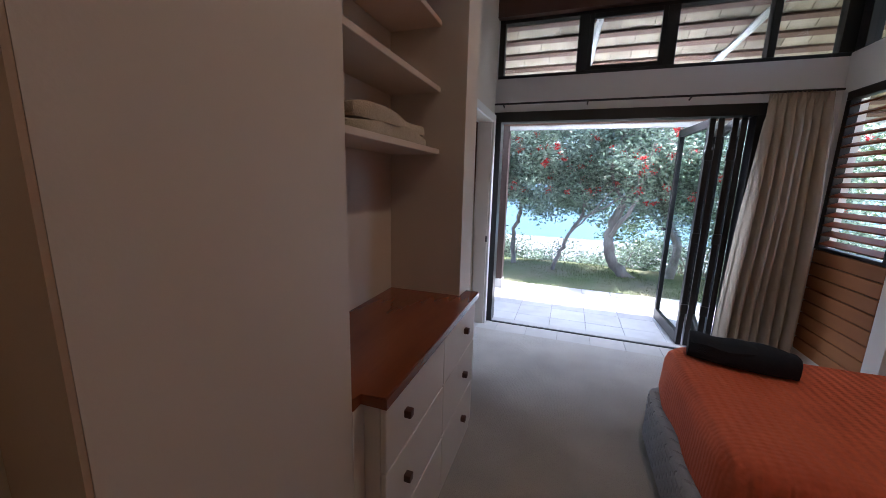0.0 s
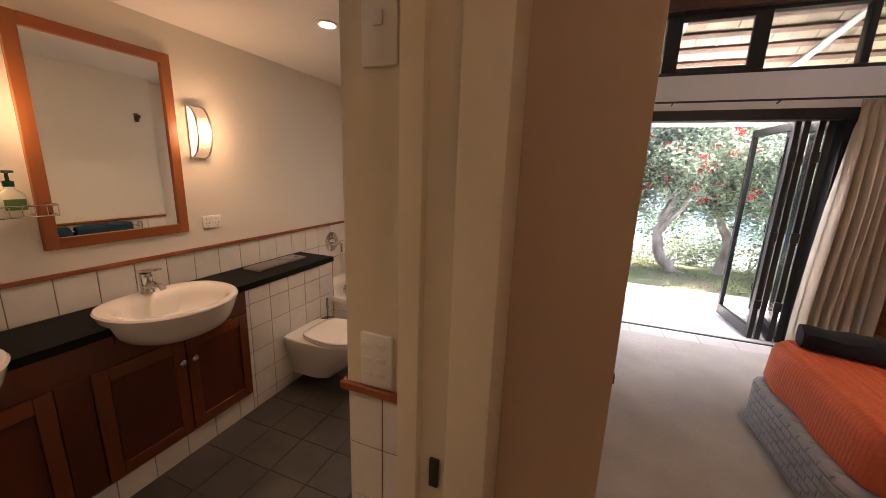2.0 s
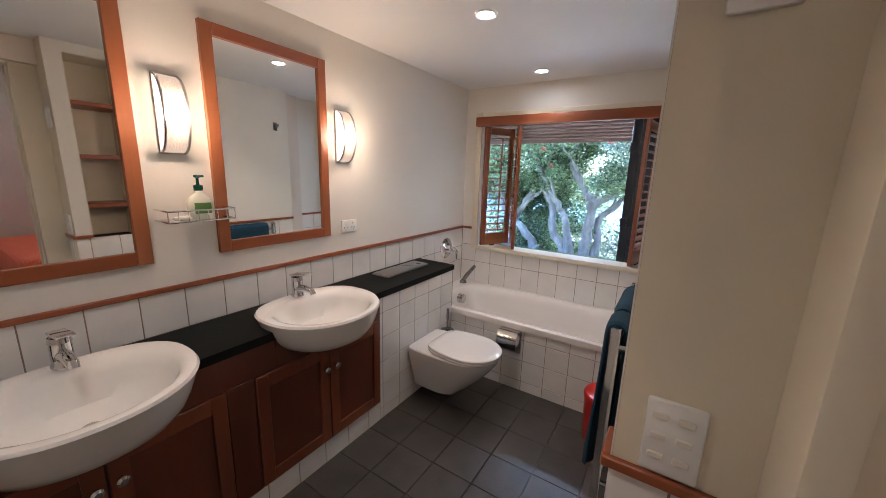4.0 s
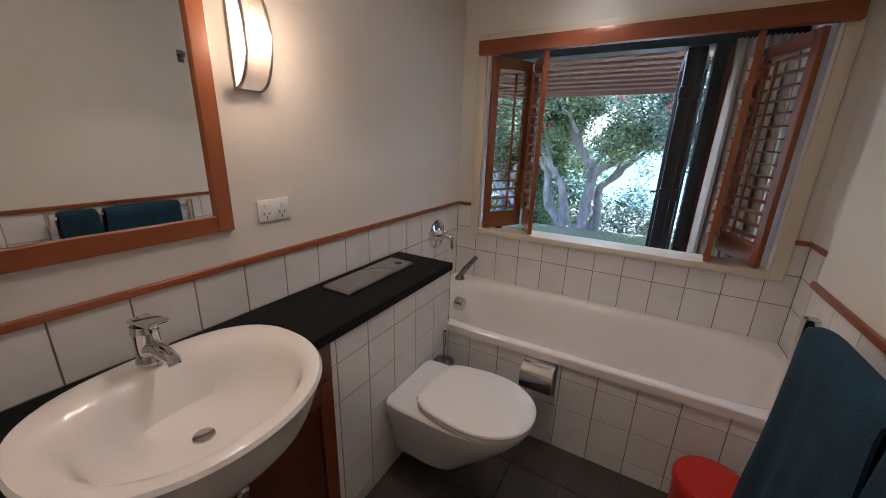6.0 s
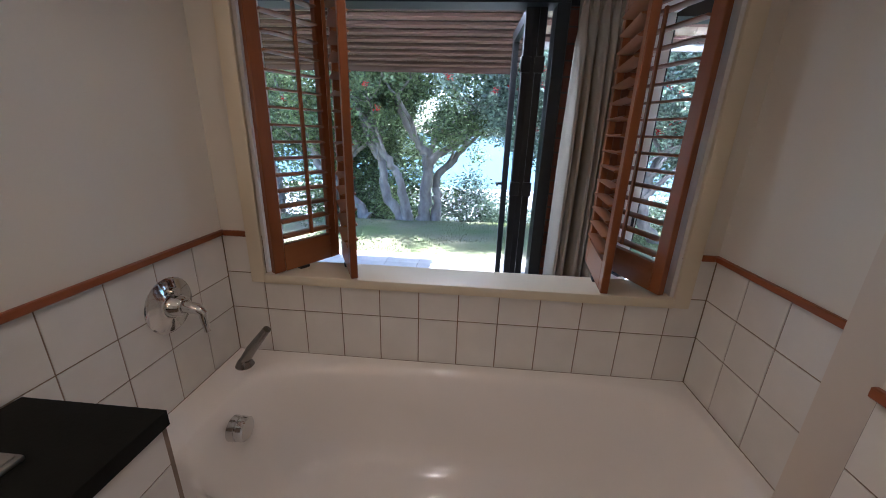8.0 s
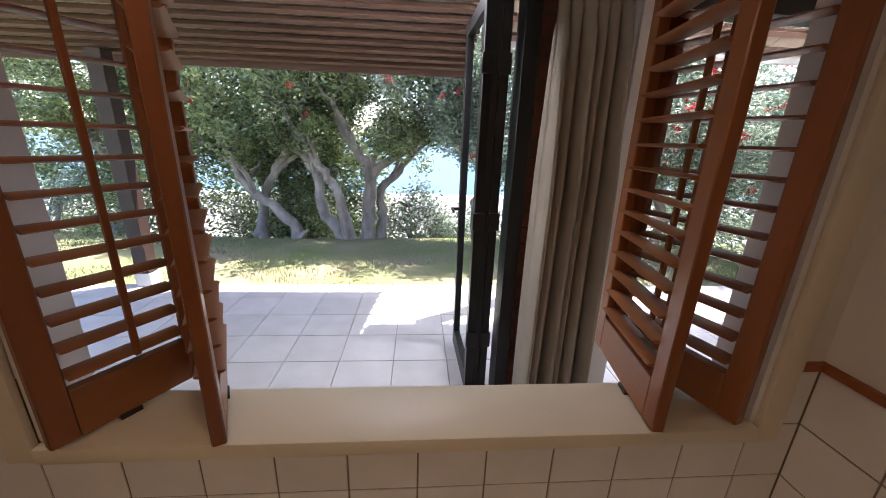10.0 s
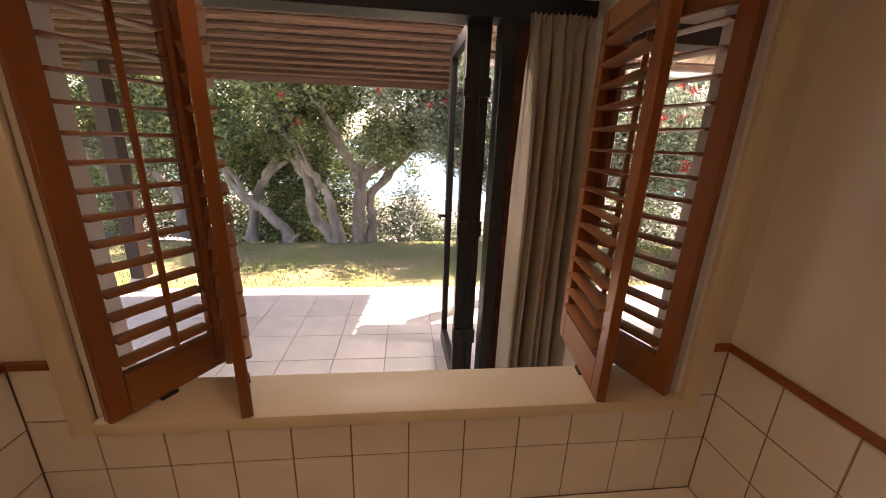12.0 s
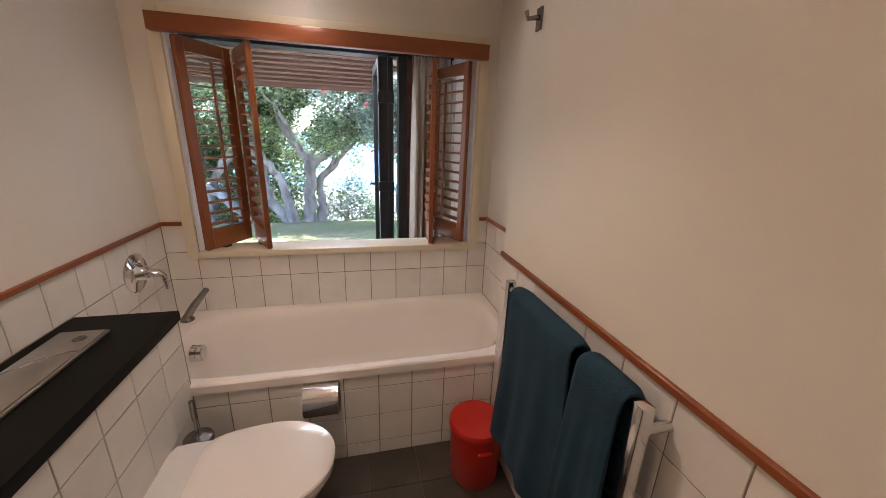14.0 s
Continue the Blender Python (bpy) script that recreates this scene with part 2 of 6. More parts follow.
# bedroom eave boards, darker than M_SHINGLE
M_EAVEBOARD = mat("tan_eave_boards", (0.36, 0.30, 0.22), (0.25, 0.20, 0.14), 6, 0.85, 0.3, 60, island=True, rand=0.22)
M_BATTEN = mat("brown_batten", (0.115, 0.058, 0.038), (0.082, 0.041, 0.027), 5, 0.7, 0.2, 60, stretch=(0.1, 1, 1), rand=0.12)
M_BRACE = mat("grey_painted_brace", (0.46, 0.46, 0.45), (0.40, 0.40, 0.39), 4, 0.6, 0.1, 60)
M_POST = mat("verandah_post", (0.042, 0.022, 0.016), (0.028, 0.015, 0.011), 4, 0.6, 0.2, 60, stretch=(1, 1, 0.1))
M_BARK = mat("grey_bark", (0.36, 0.335, 0.31), (0.16, 0.14, 0.125), 7, 0.95, 1.0, 26, stretch=(1, 1, 0.4), fine=0.2)
M_LEAF = mat("dark_green_leaf", (0.25, 0.32, 0.145), (0.105, 0.16, 0.068), 0.9, 0.30, island=True, rand=0.65)
M_LEAF2 = mat("grey_green_leaf", (0.34, 0.43, 0.33), (0.17, 0.24, 0.165), 0.9, 0.32, island=True, rand=0.60)
for m, share in ((M_LEAF, 0.25), (M_LEAF2, 0.28), (M_CURTAIN, 0.12)):
    N, L = m.node_tree.nodes, m.node_tree.links.new
    b = N["Principled BSDF"]
    tl, mx = N.new("ShaderNodeBsdfTranslucent"), N.new("ShaderNodeMixShader")
    L(b.inputs["Base Color"].links[0].from_socket, tl.inputs["Color"])
    mx.inputs[0].default_value = share
    L(b.outputs[0], mx.inputs[1])
    L(tl.outputs[0], mx.inputs[2])
    L(mx.outputs[0], N["Material Output"].inputs["Surface"])
M_FLOWER = mat("red_blossom", (0.62, 0.022, 0.020), (0.50, 0.014, 0.014), 3, 0.7, island=True, rand=0.2)
M_SEA = mat("sea", (0.075, 0.145, 0.195), (0.060, 0.125, 0.175), 0.05, 0.7, 0.3, 0.6, spec=0.15)
M_FOAM = mat("white_surf", (0.50, 0.52, 0.53), (0.36, 0.40, 0.43), 0.4, 0.8, 0.3, 6)
M_SAND = mat("pale_sand", (0.20, 0.195, 0.19), (0.16, 0.157, 0.155), 0.3, 0.95, 0.3, 30)
M_GLASS = glass("window_glass", (0.93, 0.96, 0.95))
M_CLEAR = glass("clear_plastic", (0.94, 0.95, 0.95))
M_MIRROR = mat("mirror_silver", (0.90, 0.92, 0.91), (0.90, 0.92, 0.91), 1, 0.02, metal=1.0, rvar=0.0)
M_SCONCE = glow("lit_opal_glass", (1.0, 0.72, 0.41), 0.55)
M_BULB = glow("lit_downlight", (1.0, 0.88, 0.70), 9.0)
M_BLACK = mat("black_metal", (0.02, 0.02, 0.02), None, 4, 0.4)
M_GREEN = mat("green_label", (0.10, 0.22, 0.05), None, 6, 0.4)
M_DKGREEN = mat("green_pump", (0.010, 0.075, 0.040), None, 4, 0.3)
M_SOAP = mat("pale_liquid_soap", (0.74, 0.74, 0.60), None, 4, 0.2)

# ---- building helpers ----


def add_box(bm, x0, x1, y0, y1, z0, z1, bev=0.0, seg=1, turn=None):
    r = bmesh.ops.create_cube(bm, size=1.0)
    vs = r["verts"]
    c = Vector(((x0 + x1) / 2, (y0 + y1) / 2, (z0 + z1) / 2))
    for v in vs:
        v.co = Vector((v.co.x * (x1 - x0), v.co.y * (y1 - y0), v.co.z * (z1 - z0)))
    if bev:
        es = list({e for v in vs for e in v.link_edges})
        r2 = bmesh.ops.bevel(bm, geom=es, offset=bev, segments=seg, affect="EDGES", profile=0.5)
        vs = [v for v in {v for f in r2["faces"] for v in f.verts} | {v for v in vs if v.is_valid}]
    for v in vs:
        v.co = (turn @ v.co if turn else v.co) + c
    return bm


def boxm(x0, x1, y0, y1, z0, z1, bev=0.0, seg=1):
    return add_box(bmesh.new(), x0, x1, y0, y1, z0, z1, bev, seg)


def tube(bm, pts, radii, sides=12, cap=True):
    """A round bar along points, with a radius at each."""
    pts = [Vector(p) for p in pts]
    if not isinstance(radii, (list, tuple)):
        radii = [radii] * len(pts)
    rings, up = [], None
    for k, p in enumerate(pts):
        d = (pts[min(k + 1, len(pts) - 1)] - pts[max(k - 1, 0)]).normalized()
        if up is None:
            up = Vector((0, 0, 1)) if abs(d.z) < 0.9 else Vector((1, 0, 0))
        a = d.cross(up).normalized()
        up = a.cross(d).normalized()
        rings.append([bm.verts.new(p + radii[k] * (math.cos(s * math.tau / sides) * a + math.sin(s * math.tau / sides) * up)) for s in range(sides)])
    skin(bm, rings, cap)
    return bm


def skin(bm, rings, cap0=True, cap1=None):
    cap1 = cap0 if cap1 is None else cap1
    n = len(rings[0])
    for a, b in zip(rings, rings[1:]):
        for s in range(n):
            bm.faces.new((a[s], a[(s + 1) % n], b[(s + 1) % n], b[s]))
    if cap0:
        bm.faces.new(list(reversed(rings[0])))
    if cap1:
        bm.faces.new(rings[-1])
    return bm


def ring(bm, cx, cy, z, rx, ry, power=2.0, n=48, dx=0.0):
    """A superellipse ring of points at height z."""
    out = []
    for s in range(n):
        a = s * math.tau / n
        c, d = math.cos(a), math.sin(a)
        k = (abs(c) ** power + abs(d) ** power) ** (-1 / power)
        out.append(bm.verts.new((cx + rx * c * k + dx, cy + ry * d * k, z)))
    return out


def lathe(profile, n=32, at=(0, 0, 0), axis="z"):
    bm = bmesh.new()
    rings = []
    for r, h in profile:
        q = []
        for s in range(n):
            a = s * math.tau / n
            c, d = r * math.cos(a), r * math.sin(a)
            p = {"z": (c, d, h), "x": (h, c, d), "y": (d, h, c)}[axis]
            q.append(bm.verts.new((p[0] + at[0], p[1] + at[1], p[2] + at[2])))
        rings.append(q)
    return skin(bm, rings)


def thing(name, label, category, at=(0, 0, 0), group="", kind=""):
    o = new(name)
    o.empty_display_size = 0.05
    o.location = at
    return tagged(o, label, category, group, kind)


def finish(ob, m, smooth):
    ob.data.materials.append(m)
    if smooth:
        for p in ob.data.polygons:
            p.use_smooth = True
        ob.data.set_sharp_from_angle(angle=radians(38))


def part(name, bm, material, parent, label="", smooth=True):
    me = bpy.data.meshes.new(name)
    bmesh.ops.recalc_face_normals(bm, faces=bm.faces)
    bm.to_mesh(me)
    bm.free()
    ob = new(name, me)
    finish(ob, material, smooth)
    if parent:
        ob.parent = parent
        ob.matrix_parent_inverse = Matrix.Translation(-parent.location)
    return tagged(ob, label)


def solid(name, bm, material, label, category, group="", kind="", smooth=True):
    """A thing that is one mesh."""
    return tagged(part(name, bm, material, None, "", smooth), label, category, group, kind)


def structure(name, bm, material, label, smooth=False):
    return solid(name, bm, material, label, name.split("_")[0], kind="structure", smooth=smooth)


def slab(name, material, label, *dims):
    return structure(name, boxm(*dims), material, label)


PIECES = {}


def piece_mesh(name, sx, sy, sz, bev, material):
    key = (name, round(sx, 3), round(sy, 3), round(sz, 3), material.name)
    if key not in PIECES:
        bm = boxm(-sx / 2, sx / 2, -sy / 2, sy / 2, -sz / 2, sz / 2)
        top = [e for e in bm.edges if all(v.co.z > 0 for v in e.verts)]
        if bev:
            bmesh.ops.bevel(bm, geom=top, offset=bev, segments=1, affect="EDGES")
        bmesh.ops.recalc_face_normals(bm, faces=bm.faces)
        me = bpy.data.meshes.new(name)
        bm.to_mesh(me)
        bm.free()
        me.materials.append(material)
        PIECES[key] = me
    return PIECES[key]


def field(name, parent, material, origin, u, v, ulen, vlen, u0, v0, pu, pv, gap, thick, bev=0.0012, jitter=0.0, stagger=0.0, skip=None):
    """Pieces laid in a grid on a rectangle (u, v) whose joints pass through u0, v0; each is an object under parent."""
    origin, u, v = Vector(origin), Vector(u), Vector(v)
    n = u.cross(v)
    rot = Matrix((u, v, n)).transposed().to_4x4()
    rng = random.Random(len(name) + int(ulen * 1000))
    j = math.floor((0 - v0) / pv)
    row = 0
    while v0 + j * pv < vlen - 1e-4:
        b0, b1 = max(0, v0 + j * pv), min(vlen, v0 + (j + 1) * pv)
        if row == 0 and b1 < 0.05:
            j += 1
            b1 = min(vlen, v0 + (j + 1) * pv)
        s = u0 + (stagger * pu if row % 2 else 0)
        i = math.floor((0 - s) / pu)
        while s + i * pu < ulen - 1e-4:
            a0, a1 = max(0, s + i * pu), min(ulen, s + (i + 1) * pu)
            i += 1
            sx, sy = a1 - a0 - gap, b1 - b0 - gap
            if sx < 0.012 or sy < 0.012:
                continue
            if skip and skip((a0 + a1) / 2, (b0 + b1) / 2):
                continue
            me = piece_mesh(name, sx, sy, thick, bev, material)
            o = new(name, me)
            tilt = pose(0, 0, rng.uniform(-1, 1) * jitter * 0.2, rng.uniform(-1, 1) * jitter * 60, rng.uniform(-1, 1) * jitter * 60, 0) if jitter else Matrix()
            o.matrix_world = Matrix.Translation(origin + u * (a0 + a1) / 2 + v * (b0 + b1) / 2 + n * thick / 2) @ rot @ tilt
            PENDING.append((o, parent))
        j += 1
        row += 1


PENDING = []


def adopt():
    for o, p in PENDING:
        m = o.matrix_basis.copy()
        o.parent = p
        o.matrix_parent_inverse = Matrix.Translation(-p.location)
        o.matrix_basis = m


# ---- the plan ----
WEST, NORTH, EASTJ, EASTA, JUT = -2.683, 2.474, -1.077, -0.90, 1.785
CEIL, TRIM, PITCH = 2.20, 0.999, 0.152
DOORS = 3.60                       # the line of the folding doors
GY = 0.0028                         # tile thickness

# bathroom shell; walls stand behind the tiles
wall_west = slab("wall_west", M_GROUT, "white painted bathroom wall above white tiles", WEST - 0.12, WEST - GY, -0.95, NORTH + 0.13, -0.05, CEIL + 0.05)
slab("wall_west_upper", M_WALL, "smooth off-white painted plaster over the tile line", WEST - GY, WEST, -0.95, NORTH, TRIM, CEIL)
bm = bmesh.new()
WX0, WX1, WZ0, WZ1 = -2.525, -1.015, 0.85, 1.955
for d in ((WEST - GY, EASTA + 0.15, -0.05, WZ0), (WEST - GY, EASTA + 0.15, WZ1, CEIL + 0.05), (WEST - GY, WX0, WZ0, WZ1), (WX1, EASTA + 0.15, WZ0, WZ1)):
    add_box(bm, d[0], d[1], NORTH + GY, NORTH + 0.12, d[2], d[3])
wall_window = structure("wall_window", bm, M_GROUT, "painted wall with the wide bathroom window opening")
bm = bmesh.new()
for d in ((WEST, WX0, TRIM, CEIL), (WX1, EASTA, TRIM, CEIL), (WX0, WX1, WZ1, CEIL)):
    add_box(bm, d[0], d[1], NORTH, NORTH + GY, d[2], d[3])
structure("wall_window_upper", bm, M_WALL, "off-white painted plaster around the window")
wall_alcove = slab("wall_alcove", M_GROUT, "painted end wall of the bath alcove", EASTA + GY, EASTA + 0.15, JUT, NORTH + GY, -0.05, CEIL + 0.05)
slab("wall_alcove_upper", M_WALL, "off-white plaster over the alcove tiles", EASTA, EASTA + GY, JUT, NORTH, TRIM, CEIL)
bm = bmesh.new()
for d in ((0.21 + GY, 0.29, -0.05, CEIL + 0.05), (0.56, JUT, -0.05, CEIL + 0.05), (0.29, 0.56, -0.05, 0.95), (0.29, 0.56, 2.14, CEIL + 0.05)):
    add_box(bm, EASTJ + GY, EASTJ + 0.13, d[0], d[1], d[2], d[3])
wall_towel = structure("wall_towel", bm, M_GROUT, "painted wall behind the towel rail with a shelf niche")
bm = bmesh.new()
for d in ((0.21, 0.29, TRIM, CEIL), (0.56, JUT, TRIM, CEIL), (0.29, 0.56, 2.14, CEIL)):
    add_box(bm, EASTJ, EASTJ + GY, d[0], d[1], d[2], d[3])
structure("wall_towel_upper", bm, M_WALL, "off-white plaster over the towel rail tiles")
# niche behind that wall
bm = bmesh.new()
add_box(bm, -0.80, -0.74, 0.25, 0.60, 0.85, 2.2)
add_box(bm, EASTJ + 0.13, -0.80, 0.25, 0.29, 0.85, 2.2)
add_box(bm, EASTJ + 0.13, -0.80, 0.56, 0.60, 0.85, 2.2)
add_box(bm, EASTJ + 0.13, -0.80, 0.29, 0.56, 2.14, 2.2)
for d in ((0.2902, 0.294, 0.951, 2.139), (0.556, 0.5598, 0.951, 2.139), (0.294, 0.556, 2.135, 2.139)):
    add_box(bm, EASTJ - 0.001, -0.801, *d)
structure("wall_niche", bm, M_CREAM, "cream painted inside of the bathroom shelf niche")
# keypad wall and the wall mass beside the door
wall_keypad = slab("wall_keypad", M_GROUT, "narrow painted wall beside the bathroom door", EASTJ + 0.131, -0.885, 0.21 + GY, 0.249, -0.05, CEIL + 0.05)
slab("wall_keypad_upper", M_CREAM, "cream painted strip that carries the light switch", EASTJ + GY + 0.0005, -0.885, 0.21, 0.21 + GY, TRIM, CEIL)
# thin tan face puts this end's shade into its colour
slab("wall_end", M_TANWALL, "end of the wardrobe wall beside the door, its shade put in as tan", -0.745, -0.5225, 0.208, 0.2155, 0.0, 3.1)
slab("wall_wardrobe", M_BEDWALL, "plain painted bedroom wall beside the drawers", -0.66, -0.522, 0.216, 0.765, 0.0, 3.1)
slab("wall_over_door", M_BEDWALL, "painted wall over the bathroom door", -0.935, -0.745, -0.95, 0.215, 2.06, 3.1)
# unseen; made tan so less light bounces towards the door
slab("wall_south_of_door", M_TANWALL, "unseen wall south of the bathroom door, tan to dim bounce", -0.935, -0.745, -1.92, -0.72, 0.0, 2.06)
slab("wall_south", M_WALL, "painted south wall of the bathroom", WEST, -0.935, -1.07, -0.95, -0.05, CEIL + 0.05)
slab("ceiling_bathroom", M_CEIL, "flat white painted bathroom ceiling", WEST - 0.1, EASTA + 0.15, -1.0, NORTH + 0.1, CEIL, CEIL + 0.04)
floor_bath = slab("floor_bathroom", M_FGROUT, "bathroom floor bed under dark square tiles", WEST - 0.1, -0.80, -1.0, NORTH, -0.06, 0.013)

# bedroom shell
slab("floor_bedroom", M_CARPET, "oatmeal looped wool carpet on the bedroom floor", -0.80, 2.7, -1.92, 3.37, -0.06, 0.0)
floor_strip = slab("floor_strip", M_PJOINT, "pale tiled strip inside the folding doors", -0.80, 1.95, 3.37, DOORS + 0.12, -0.06, -0.010)
# unseen south and east walls, made tan to darken the bounce light
slab("wall_bedroom_south", M_TANWALL, "unseen south wall of the bedroom, tan to dim bounce", -0.94, 2.7, -2.04, -1.92, 0.0, 3.15)
slab("wall_bedroom_east", M_TANWALL, "unseen east wall of the bedroom, tan to dim bounce", 2.62, 2.74, -1.92, 2.74, 0.0, 3.15)
slab("wall_return", M_TANWALL, "tan painted return wall beside the bed", 1.985, 2.62, 2.72, 2.84, 0.0, 3.15)
slab("wall_return_trim", M_CEIL, "white painted corner board", 1.83, 1.985, 2.715, 2.84, 0.0, 2.44)
bm = bmesh.new()
for d in ((2.84, DOORS, 2.16, 2.44), (2.84, DOORS, 0.0, 0.2), (3.53, DOORS, 0.2, 2.16)):
    add_box(bm, 1.83, 1.95, d[0], d[1], d[2], d[3])
structure("wall_east", bm, M_CEIL, "white band between shutters and clerestory")
bm = bmesh.new()
for d in ((-0.87, 1.95, 2.10, 2.42), (-0.87, -0.70, 0.0, 2.10), (1.405, 1.95, 0.0, 2.10), (-0.87, -0.74, 2.42, 3.0)):
    add_box(bm, d[0], d[1], DOORS + 0.001, DOORS + 0.12, d[2], d[3])
wall_doors = structure("wall_doors", bm, M_CEIL, "white band over the folding glass doors")
bm = bmesh.new()
for d in ((1.99, 2.63, 0.0, 2.9), (3.50, DOORS, 0.0, 2.9), (2.63, 3.50, 2.02, 2.9)):
    add_box(bm, -0.87, -0.75, d[0], d[1], d[2], d[3])
structure("wall_bedroom_west", bm, M_BEDWALL, "painted bedroom wall with a side doorway")
slab("wall_behind_drawers", M_BEDWALL, "back of the shelf recess", -0.946, -0.926, 0.755, 1.99, 0.0, 3.1)
slab("wall_recess_end", M_BEDWALL, "painted end of the shelf recess", -0.926, -0.515, 1.776, 1.99, 0.0, 3.1)
slab("wall_over_alcove", M_BEDWALL, "painted wall over the alcove side", -0.94, -0.75, 1.99, DOORS, 2.9, 3.15)
slab("ceiling_bedroom", M_CEIL, "white bedroom ceiling behind the beam", -1.0, 2.74, -2.04, DOORS, 3.15, 3.2)
slab("beam_bedroom", M_BEAM, "dark red timber beam over the clerestory", -0.95, 1.98, DOORS - 0.06, DOORS + 0.10, 2.93, 3.15)
slab("beam_bedroom_east", M_BEAM, "dark red timber beam over the side clerestory", 1.83, 1.97, 2.3, DOORS - 0.06, 2.95, 3.15)

# sunroom behind the bath window
floor_sun = slab("floor_sunroom", M_PJOINT, "sunroom floor under pale tiles", -3.9, -0.80, NORTH + 0.12, DOORS + 0.12, -0.06, -0.010)
slab("ceiling_sunroom", M_CEIL, "flat white sunroom ceiling", -3.9, -0.87, NORTH + 0.12, DOORS, 2.22, 2.26)
# unseen wall, placed this near to hold daylight back from the bathroom
slab("wall_sunroom_west", M_WALL, "unseen far wall of the sunroom, set close to cut daylight", -4.02, -3.9, NORTH, DOORS + 0.12, -0.05, 2.6)
slab("wall_sunroom_back", M_WALL, "plain painted back wall of the sunroom", -3.9, WEST - 0.12, NORTH, NORTH + 0.12, 0, 2.26)
wall_brick = slab("wall_brick", M_MORTAR, "red brick pier beside the folding doors", -1.258, -0.872, DOORS + 0.004, DOORS + 0.12, 0, 2.12)
slab("wall_sunroom_head", M_CEIL, "white band over the sunroom doors", -3.9, -0.872, DOORS + 0.001, DOORS + 0.12, 2.18, 2.6)

# ---- bathroom fittings ----
bm = bmesh.new()
tz0, tz1 = TRIM - 0.004, TRIM + 0.017
add_box(bm, WEST, WEST + 0.014, -0.95, NORTH, tz0, tz1, 0.003)
structure("trim_west", bm, M_CEDARY, "red cedar rail capping the wall tiles", True)
bm = bmesh.new()
add_box(bm, WEST + 0.014, WX0 - 0.055, NORTH - 0.014, NORTH, tz0, tz1, 0.003)
structure("trim_window_a", bm, M_CEDARY, "short red cedar rail beside the window", True)
bm = bmesh.new()
add_box(bm, WX1 + 0.055, EASTA - 0.014, NORTH - 0.014, NORTH, tz0, tz1, 0.003)
structure("trim_window_b", bm, M_CEDARY, "short red cedar rail beside the window", True)
bm = boxm(EASTA - 0.014, EASTA, JUT, NORTH, tz0, tz1, 0.003)
structure("trim_alcove", bm, M_CEDARY, "red cedar rail over the alcove tiles", True)
bm = boxm(EASTJ - 0.014, EASTJ, 0.564, JUT + 0.004, tz0, tz1, 0.003)
structure("trim_towel_wall", bm, M_CEDARY, "red cedar rail over the towel rail", True)
bm = boxm(EASTJ - 0.014, -0.887, 0.21 - 0.014, 0.21, tz0, tz1, 0.003)
add_box(bm, EASTJ - 0.014, EASTJ, 0.21, 0.29, tz0, tz1, 0.003)
structure("trim_keypad", bm, M_CEDARY, "red cedar rail under the light switch panel", True)


def door_frame():
    t = thing("door_1", "cream painted frame of the sliding bathroom door", "door frame", (-0.84, 0.2, 0.02), kind="structure")
    part("jamb", boxm(-0.885, -0.843, 0.092, 0.214, 0.02, 2.06, 0.004, 2), M_CREAM, t)
    part("jamb", boxm(-0.788, -0.712, 0.090, 0.214, 0.02, 2.06, 0.006, 2), M_CREAM, t)
    part("slot", boxm(-0.843, -0.788, 0.112, 0.214, 0.02, 2.06), M_CREAM, t)
    part("jamb", boxm(-0.94, -0.745, -0.74, -0.712, 0.02, 2.06, 0.004, 2), M_CREAM, t)
    part("head", boxm(-0.885, -0.712, -0.74, 0.09, 2.045, 2.075, 0.004, 2), M_CREAM, t)
    bm = boxm(-0.822, -0.804, 0.105, 0.1125, 0.915, 0.975, 0.001)
    part("latch_plate", bm, M_BLACK, t, "small black latch plate")


door_frame()


def light_switch():
    t = thing("light_switch", "white rocker light switch on the cream wall", "switch", (-0.985, 0.2, 1.74))
    part("plate", boxm(-1.022, -0.948, 0.199, 0.21, 1.69, 1.81, 0.004, 2), M_PLASTIC, t)
    part("rocker", boxm(-0.996, -0.974, 0.194, 0.199, 1.757, 1.782, 0.002, 2), M_PLASTIC, t)


def keypad():
    t = thing("switch_panel", "white six-button panel over the cedar rail", "switch", (-0.995, 0.2, 1.08))
    part("plate", boxm(-1.035, -0.955, 0.199, 0.21, 1.022, 1.150, 0.004, 2), M_PLASTIC, t)
    for r in range(3):
        for c in range(2):
            x, z = -1.015 + 0.035 * c, 1.126 - 0.035 * r
            part("button", boxm(x - 0.011, x + 0.011, 0.195, 0.199, z - 0.007, z + 0.004, 0.0015), M_CREAMPL, t)


light_switch()
keypad()


